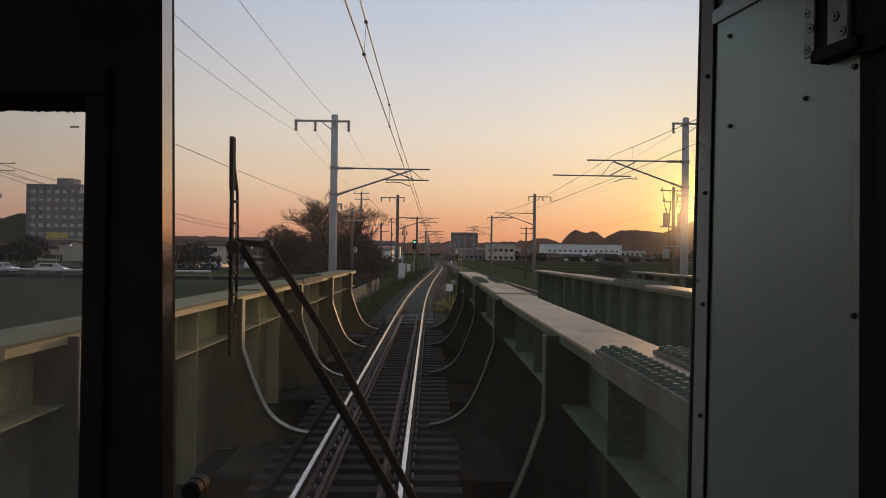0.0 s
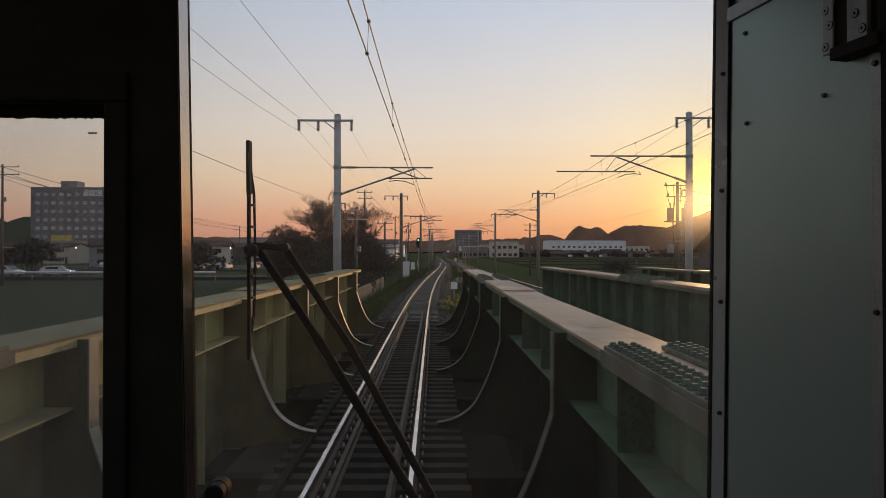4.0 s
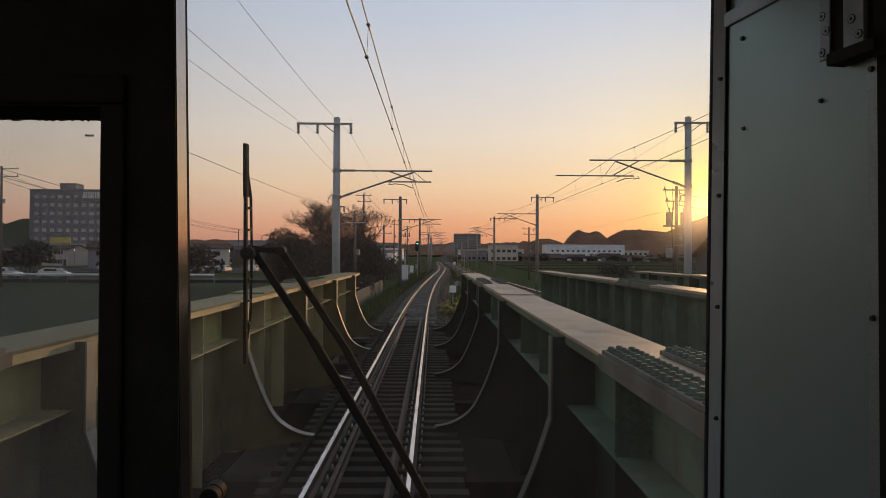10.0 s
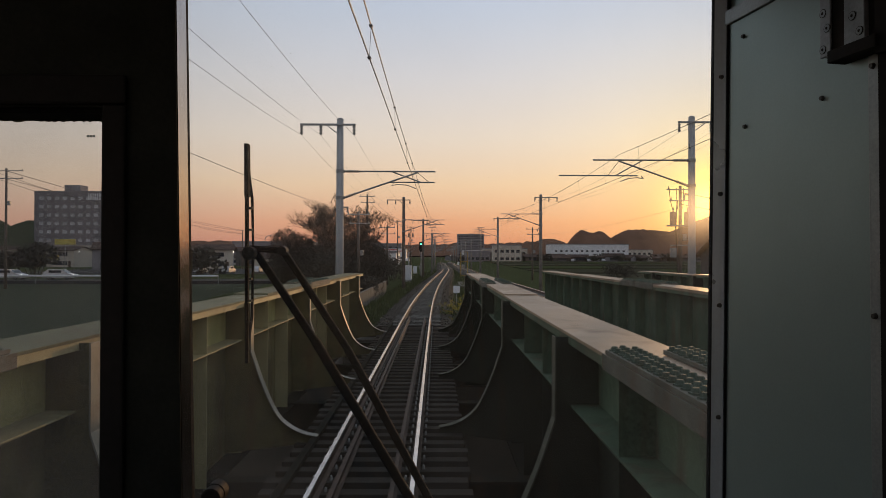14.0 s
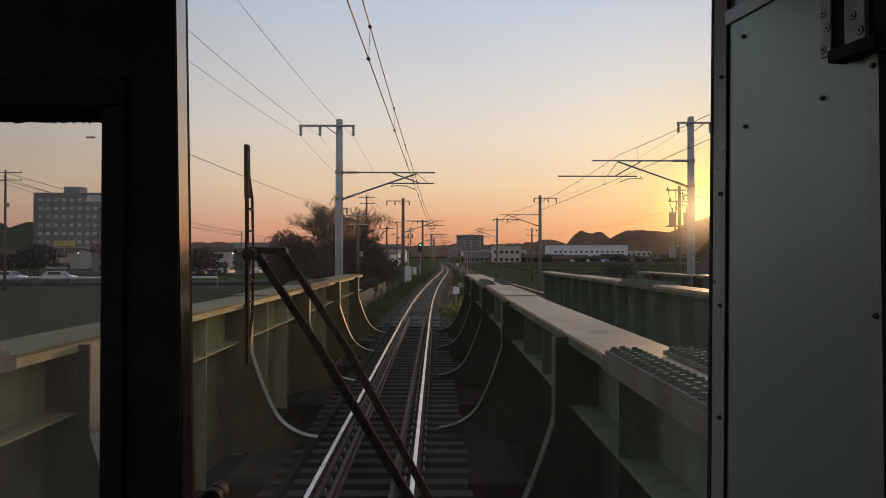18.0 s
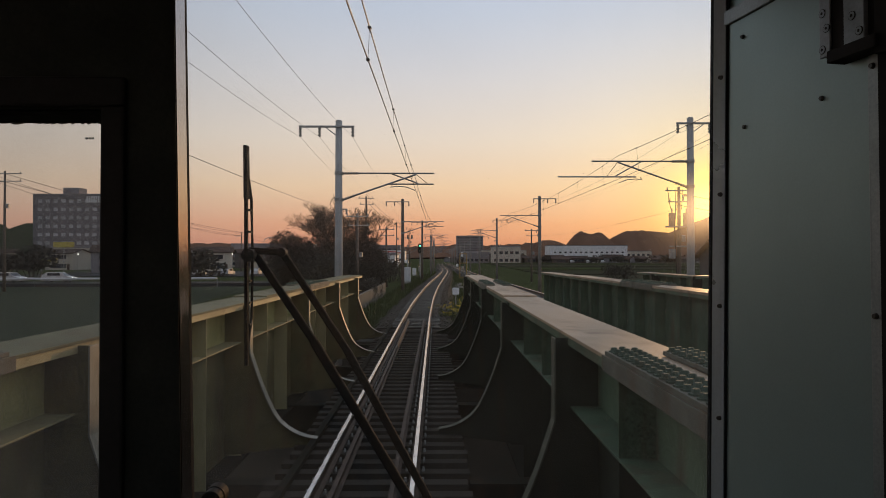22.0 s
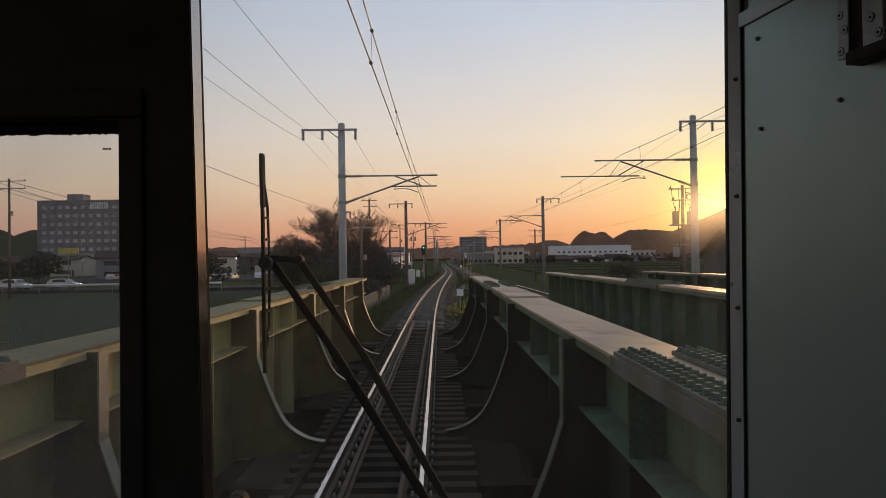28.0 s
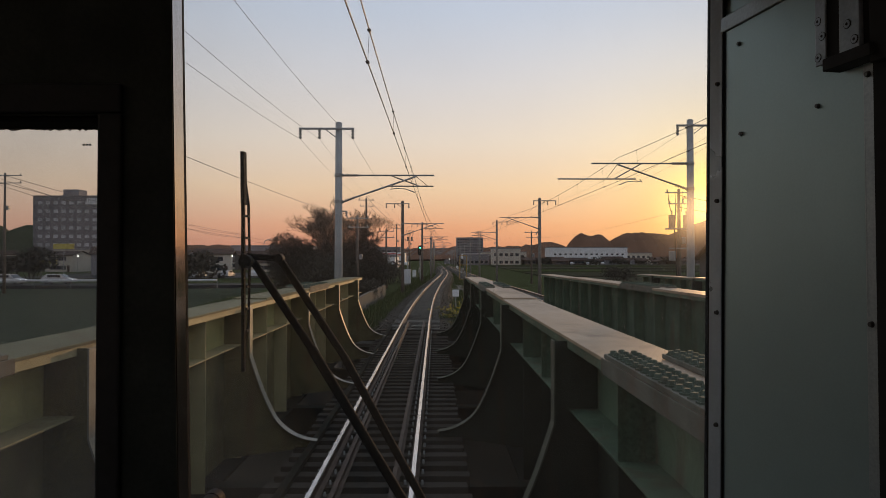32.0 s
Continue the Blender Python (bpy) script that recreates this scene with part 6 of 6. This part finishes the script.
    pane = part("pane", boxes((-2.0, 0.4, CAB_BACK - 0.034, CAB_BACK - 0.03, 2.5, 3.38)), M_GLASS, r)
    pane.visible_shadow = False


front_window()


def side_wall():
    """The riveted panel that runs back from the front window, turned a little inwards."""
    w = thing("wall_right", "grey riveted metal panel at the side of the cab", "wall panel", (0, CAB_Y, 0), kind="structure")
    a, b = Vector((0.4985, 1.166)), Vector((0.552, 0.880))
    along = (b - a).normalized()
    out_n = Vector((-along.y, along.x))
    if out_n.x > 0:
        out_n = -out_n

    def lean(z, s):
        """The panel twists a little: its front edge leans in towards the foot, its rear edge out."""
        return (2.95 - z) * (0.053 * s - 0.0107)

    def slab(s0, s1, z0, z1, t0, t1, bevel=0.0):
        """A slab on the panel: s along it from the front, t out of it into the cab."""
        bm = bmesh.new()
        pts = [a + along * s + out_n * t for s, t in ((s0, t0), (s1, t0), (s1, t1), (s0, t1))]
        prism(bm, [(p.x, p.y) for p in pts], "z", z0, z1)
        for v in bm.verts:
            v.co.x += lean(v.co.z, (1.166 - v.co.y) / 0.983)
        if bevel:
            bmesh.ops.bevel(bm, geom=bm.edges[:], offset=bevel, segments=2, affect="EDGES", profile=0.5)
        return bm

    sheet = slab(0, 0.324, 1.02, 2.945, -0.02, 0.0)
    bmesh.ops.subdivide_edges(sheet, edges=sheet.edges[:], cuts=7, use_grid_fill=True)
    part("panel", sheet, M_PANEL, w, "smooth grey painted sheet")
    part("upper_panel", slab(0, 0.324, 2.972, 3.30, -0.02, -0.004), M_PANEL, w, "dark upper sheet")
    part("rail", slab(-0.004, 0.324, 2.946, 2.971, -0.02, 0.004, 0.0015), M_TRIM, w, "pale metal rail")
    strip = prism(bmesh.new(), [(0.4835, 1.187), (0.4955, 1.166), (0.4985, 1.168), (0.4895, 1.187)], "z", 1.9, 3.2)
    for v in strip.verts:
        v.co.x += lean(v.co.z, 0.0)
    part("front_strip", strip, M_STRIP, w, "narrow metal strip beside the window")
    seal = prism(bmesh.new(), [(0.4957, 1.163), (0.4985, 1.160), (0.501, 1.166), (0.4985, 1.1665)], "z", 1.9, 3.2)
    for v in seal.verts:
        v.co.x += lean(v.co.z, 0.0)
    part("gap_seal", seal, M_RUBBER, w, "black rubber joint")
    part("rear_strip", slab(0.3017, 0.324, 1.02, 2.812, 0.001, 0.005, 0.001), M_TRIM, w, "pale metal strip")
    part("edge_post", slab(0.3248, 0.41, 1.02, 3.30, -0.05, 0.012), M_BLACK, w, "black post")

    def rivet(s, z, r, mat, name="rivet", t=0.0):
        p = a + along * s + out_n * t + Vector((lean(z, s), 0))
        q = p + out_n * 0.004
        part(name, rods(((p.x, p.y, z), (q.x, q.y, z), r, r * 0.7), n=12), mat, w)

    for s, z in ((0.043, 2.914), (0.0485, 2.765), (0.2184, 2.773)):
        rivet(s, z, 0.0038, M_SCREW)
    for z in (2.7930, 2.4788):
        rivet(0.3100, z, 0.0042, M_SCREW, "screw", 0.005)
    for z in (2.86, 2.66, 2.47, 2.28):
        part("screw", rods(((0.492 + lean(z, 0), 1.1735, z), (0.4875 + lean(z, 0), 1.1715, z), 0.0042, 0.003), n=10), M_SCREW, w)
    # hinge block at the top of the panel
    h = thing("door_hinge", "black hinge block with screwed metal plates", "hinge", (0, CAB_Y, 0))

    def on_hinge(name, mat, s0, s1, z0, z1, t0, t1, up, label=""):
        return part(name, slab(s0, s1, z0, z1, t0, t1, 0.0012), mat, up, label)

    on_hinge("block", M_BLACK, 0.2390, 0.33, 2.822, 3.3, 0.002, 0.018, h)
    p = on_hinge("plate", M_HINGE, 0.2395, 0.2585, 2.820, 3.3, 0.0185, 0.022, h, "narrow screwed plate")
    q = on_hinge("plate", M_HINGE, 0.2865, 0.3190, 2.821, 3.3, 0.0185, 0.026, h, "wide screwed plate")
    on_hinge("lower_block", M_BLACK, 0.2615, 0.3394, 2.8075, 2.824, 0.002, 0.030, h)
    on_hinge("rear_block", M_BLACK, 0.3325, 0.42, 2.80, 3.3, 0.013, 0.024, h)
    for s, z, t, o in ((0.2455, 2.831, 0.022, p), (0.2530, 2.858, 0.022, p), (0.2455, 2.880, 0.022, p), (0.301, 2.858, 0.026, q), (0.3125, 2.8355, 0.026, q), (0.301, 2.895, 0.026, q)):
        for name, r, deep, mat, n in (("screw_recess", 0.0058, 0.0004, M_BLACK, 16), ("screw", 0.0050, 0.0008, M_HINGE, 16), ("socket", 0.0021, 0.0011, M_BLACK, 6)):
            c = a + along * s + out_n * (t - 0.001)
            e = a + along * s + out_n * (t + deep)
            part(name, rods(((c.x, c.y, z), (e.x, e.y, z), r), n=n), mat, o)



side_wall()


knob = thing("knob", "round black knob at the foot of the front window", "knob", (-0.372, CAB_Y + 1.17, 2.148))
part("cap", rods(((0, -0.012, 0), (0, 0.010, 0), 0.0165), ((0, -0.016, 0), (0, -0.012, 0), 0.0135, 0.0165), n=20), M_BLACK, knob, smooth=False)
part("collar", rods(((0, 0.010, 0), (0, 0.034, 0), 0.0175), n=20), M_BLACK, knob, "black collar")


def wiper():
    w = thing("windscreen_wiper", "black windscreen wiper with a double arm", "wiper", (0, CAB_Y, 0))
    Y = 1.27
    bm = bmesh.new()
    prism(bm, [(-0.3465, 2.66), (-0.3395, 2.66), (-0.3410, 2.757), (-0.3475, 2.757)], "y", Y - 0.012, Y + 0.006)
    prism(bm, [(-0.3440, 2.357), (-0.3380, 2.357), (-0.3405, 2.66), (-0.3455, 2.66)], "y", Y - 0.012, Y - 0.002)
    part("blade", bm, M_RUBBER, w, "thin black rubber blade")
    bow = bmesh.new()
    tube(bow, [(-0.341, Y + 0.004, 2.40), (-0.3375, Y + 0.012, 2.44), (-0.3365, Y + 0.014, 2.56), (-0.3385, Y + 0.012, 2.66), (-0.342, Y + 0.004, 2.70)], 0.0028, 6)
    for z in (2.43, 2.47, 2.51, 2.60, 2.64):
        box(bow, -0.344, -0.336, Y - 0.002, Y + 0.012, z - 0.002, z + 0.002)
    part("bow", bow, M_BLACK, w, "thin metal bow")
    part("joint", rods(((-0.338, Y - 0.016, 2.557), (-0.338, Y + 0.02, 2.557), 0.012), n=14), M_BLACK, w)

    def bar(p, q, wd, name):
        p, q = Vector(p), Vector(q)
        d = (q - p).normalized()
        n = Vector((-d.y, d.x)) * wd / 2
        b = prism(bmesh.new(), [tuple(p + n), tuple(q + n), tuple(q - n), tuple(p - n)], "y", Y + 0.004, Y + 0.016)
        bmesh.ops.bevel(b, geom=b.edges[:], offset=0.0025, segments=2, affect="EDGES", profile=0.5)
        part(name, b, M_RUBBER, w)

    bar((-0.331, 2.560), (-0.22, 2.395), 0.0135, "arm")
    bar((-0.222, 2.398), (0.019, 2.000), 0.0165, "arm")
    bar((-0.2805, 2.562), (-0.16, 2.380), 0.0125, "arm")
    bar((-0.162, 2.383), (0.0566, 1.985), 0.0140, "arm")
    bar((-0.342, 2.5665), (-0.276, 2.5615), 0.0115, "link")
    part("pivot_cap", rods(((-0.2805, Y - 0.002, 2.562), (-0.2805, Y + 0.02, 2.562), 0.0085), n=12), M_BLACK, w)
    part("base", boxes((0.0, 0.11, 1.205, Y + 0.02, 1.95, 2.03), bevel=0.008), M_BLACK, w, "black pivot housing on the nose")


wiper()

# the rest of the cab closes round the camera
def underframe():
    """Plain frame and wheels that carry the cab on the rails."""
    u = thing("underframe", "dark steel underframe with wheels on the rails", "underframe", (-0.82, CAB_Y, 0))
    part("frame", boxes((-1.2, 1.2, -1.05, 1.12, 0.62, 0.955), (-1.0, -0.8, -1.0, 1.0, 0.35, 0.62), (0.8, 1.0, -1.0, 1.0, 0.35, 0.62), bevel=0.02), M_DECK, u)
    for y in (-0.62, 0.62):
        part("axle", rods(((-0.75, y, 0.43), (0.75, y, 0.43), 0.07), n=12), M_STEEL, u)
        for x in (-0.56, 0.56):
            s = 1 if x > 0 else -1
            part("wheel", rods(((x - 0.06 * s, y, 0.43), (x + 0.06 * s, y, 0.43), 0.43), ((x - 0.085 * s, y, 0.43), (x - 0.06 * s, y, 0.43), 0.455), n=28), M_RUST, u, "steel wheel with flange")


underframe()
whole("floor", boxes((CAB_X0, CAB_X1, CAB_BACK, WALL_IN - 0.002, 0.96, 1.0)), M_LINING, "dark cab floor", "floor", kind="structure").location.y = CAB_Y
# out of view; ceiling and rear wall are pale to bounce light forward
whole("ceiling", boxes((CAB_X0, CAB_X1, CAB_BACK, WALL_IN - 0.002, 3.452, 3.50)), M_CEILING, "unseen cream cab ceiling that bounces light", "ceiling", kind="structure").location.y = CAB_Y
whole("wall_back", boxes((CAB_X0, CAB_X1, CAB_BACK - 0.06, CAB_BACK - 0.002, 1.0, 2.5), (CAB_X0, CAB_X1, CAB_BACK - 0.06, CAB_BACK - 0.002, 3.38, 3.45), (CAB_X0, -2.0, CAB_BACK - 0.06, CAB_BACK - 0.002, 2.5, 3.38), (0.4, CAB_X1, CAB_BACK - 0.06, CAB_BACK - 0.002, 2.5, 3.38)), M_CEILING, "unseen cream rear wall of the cab that bounces light", "wall", kind="structure").location.y = CAB_Y
whole("wall_left", boxes((CAB_X0 - 0.06, CAB_X0 - 0.002, CAB_BACK, -0.9, 0.96, 3.5), (CAB_X0 - 0.06, CAB_X0 - 0.002, 0.95, WALL_OUT, 0.96, 3.5), (CAB_X0 - 0.06, CAB_X0 - 0.002, -0.9, 0.95, 0.96, 2.45), (CAB_X0 - 0.06, CAB_X0 - 0.002, -0.9, 0.95, 3.38, 3.5)), M_LINING, "dark left wall of the cab", "wall", kind="structure").location.y = CAB_Y
whole("wall_side", boxes((CAB_X1 + 0.002, CAB_X1 + 0.06, CAB_BACK, WALL_OUT, 0.96, 3.5)), M_LINING, "dark right side wall of the cab", "wall", kind="structure").location.y = CAB_Y

# ---- sleepers, last ----
SLEEPER = mesh_of("sleeper", boxes((-1.24, 1.24, -0.10, 0.10, -0.315, -0.176), bevel=0.008), M_TIMBER)
y = -3.0
random.seed(9)
while y < BRIDGE_END:
    s = piece("sleeper", SLEEPER, line_1, (-0.82 + random.uniform(-0.03, 0.03), y, random.uniform(-0.004, 0.002)), random.uniform(-0.008, 0.008))
    y += 0.43
far = bmesh.new()
y = BRIDGE_END + 1.0
while y < 260:
    for tr in (track_1, track_2):
        x = tr(y)
        if tr is track_2 and y < SECOND_END + 1:
            continue
        box(far, x - 1.0, x + 1.0, y - 0.11, y + 0.11, -0.30, -0.178)
    y += 0.62
part("far_sleepers", far, M_OLDCONC, line_1, "grey concrete sleepers in ballast", "stuff")
far = bmesh.new()
y = BRIDGE_START
while y < SECOND_END:
    box(far, 7.42 - 1.22, 7.42 + 1.22, y - 0.1, y + 0.1, -0.315, -0.178)
    y += 0.43
part("bridge_sleepers", far, M_TIMBER, line_2, "dark timber sleepers", "stuff")
far = bmesh.new()
y = BRIDGE_START
while y < -3.2:
    box(far, -0.82 - 1.24, -0.82 + 1.24, y - 0.1, y + 0.1, -0.315, -0.178)
    y += 0.43
y = -425
while y < BRIDGE_START - 1:
    for x in (-0.82, 7.42):
        box(far, x - 1.0, x + 1.0, y - 0.11, y + 0.11, -0.30, -0.178)
    y += 0.62
part("passed_sleepers", far, M_TIMBER, line_1, "dark timber sleepers", "stuff")
# rail fastenings
bolts = bmesh.new()
y = -3.0
while y < BRIDGE_END:
    for side in (-0.56, 0.56):
        for o in (-0.105, 0.105):
            rod(bolts, (-0.82 + side + o, y, -0.18), (-0.82 + side + o, y, -0.125), 0.02, 0.014, 6)
    y += 0.43
part("fastenings", bolts, M_CONCRETE, line_1, "small steel rail fastenings", "stuff")
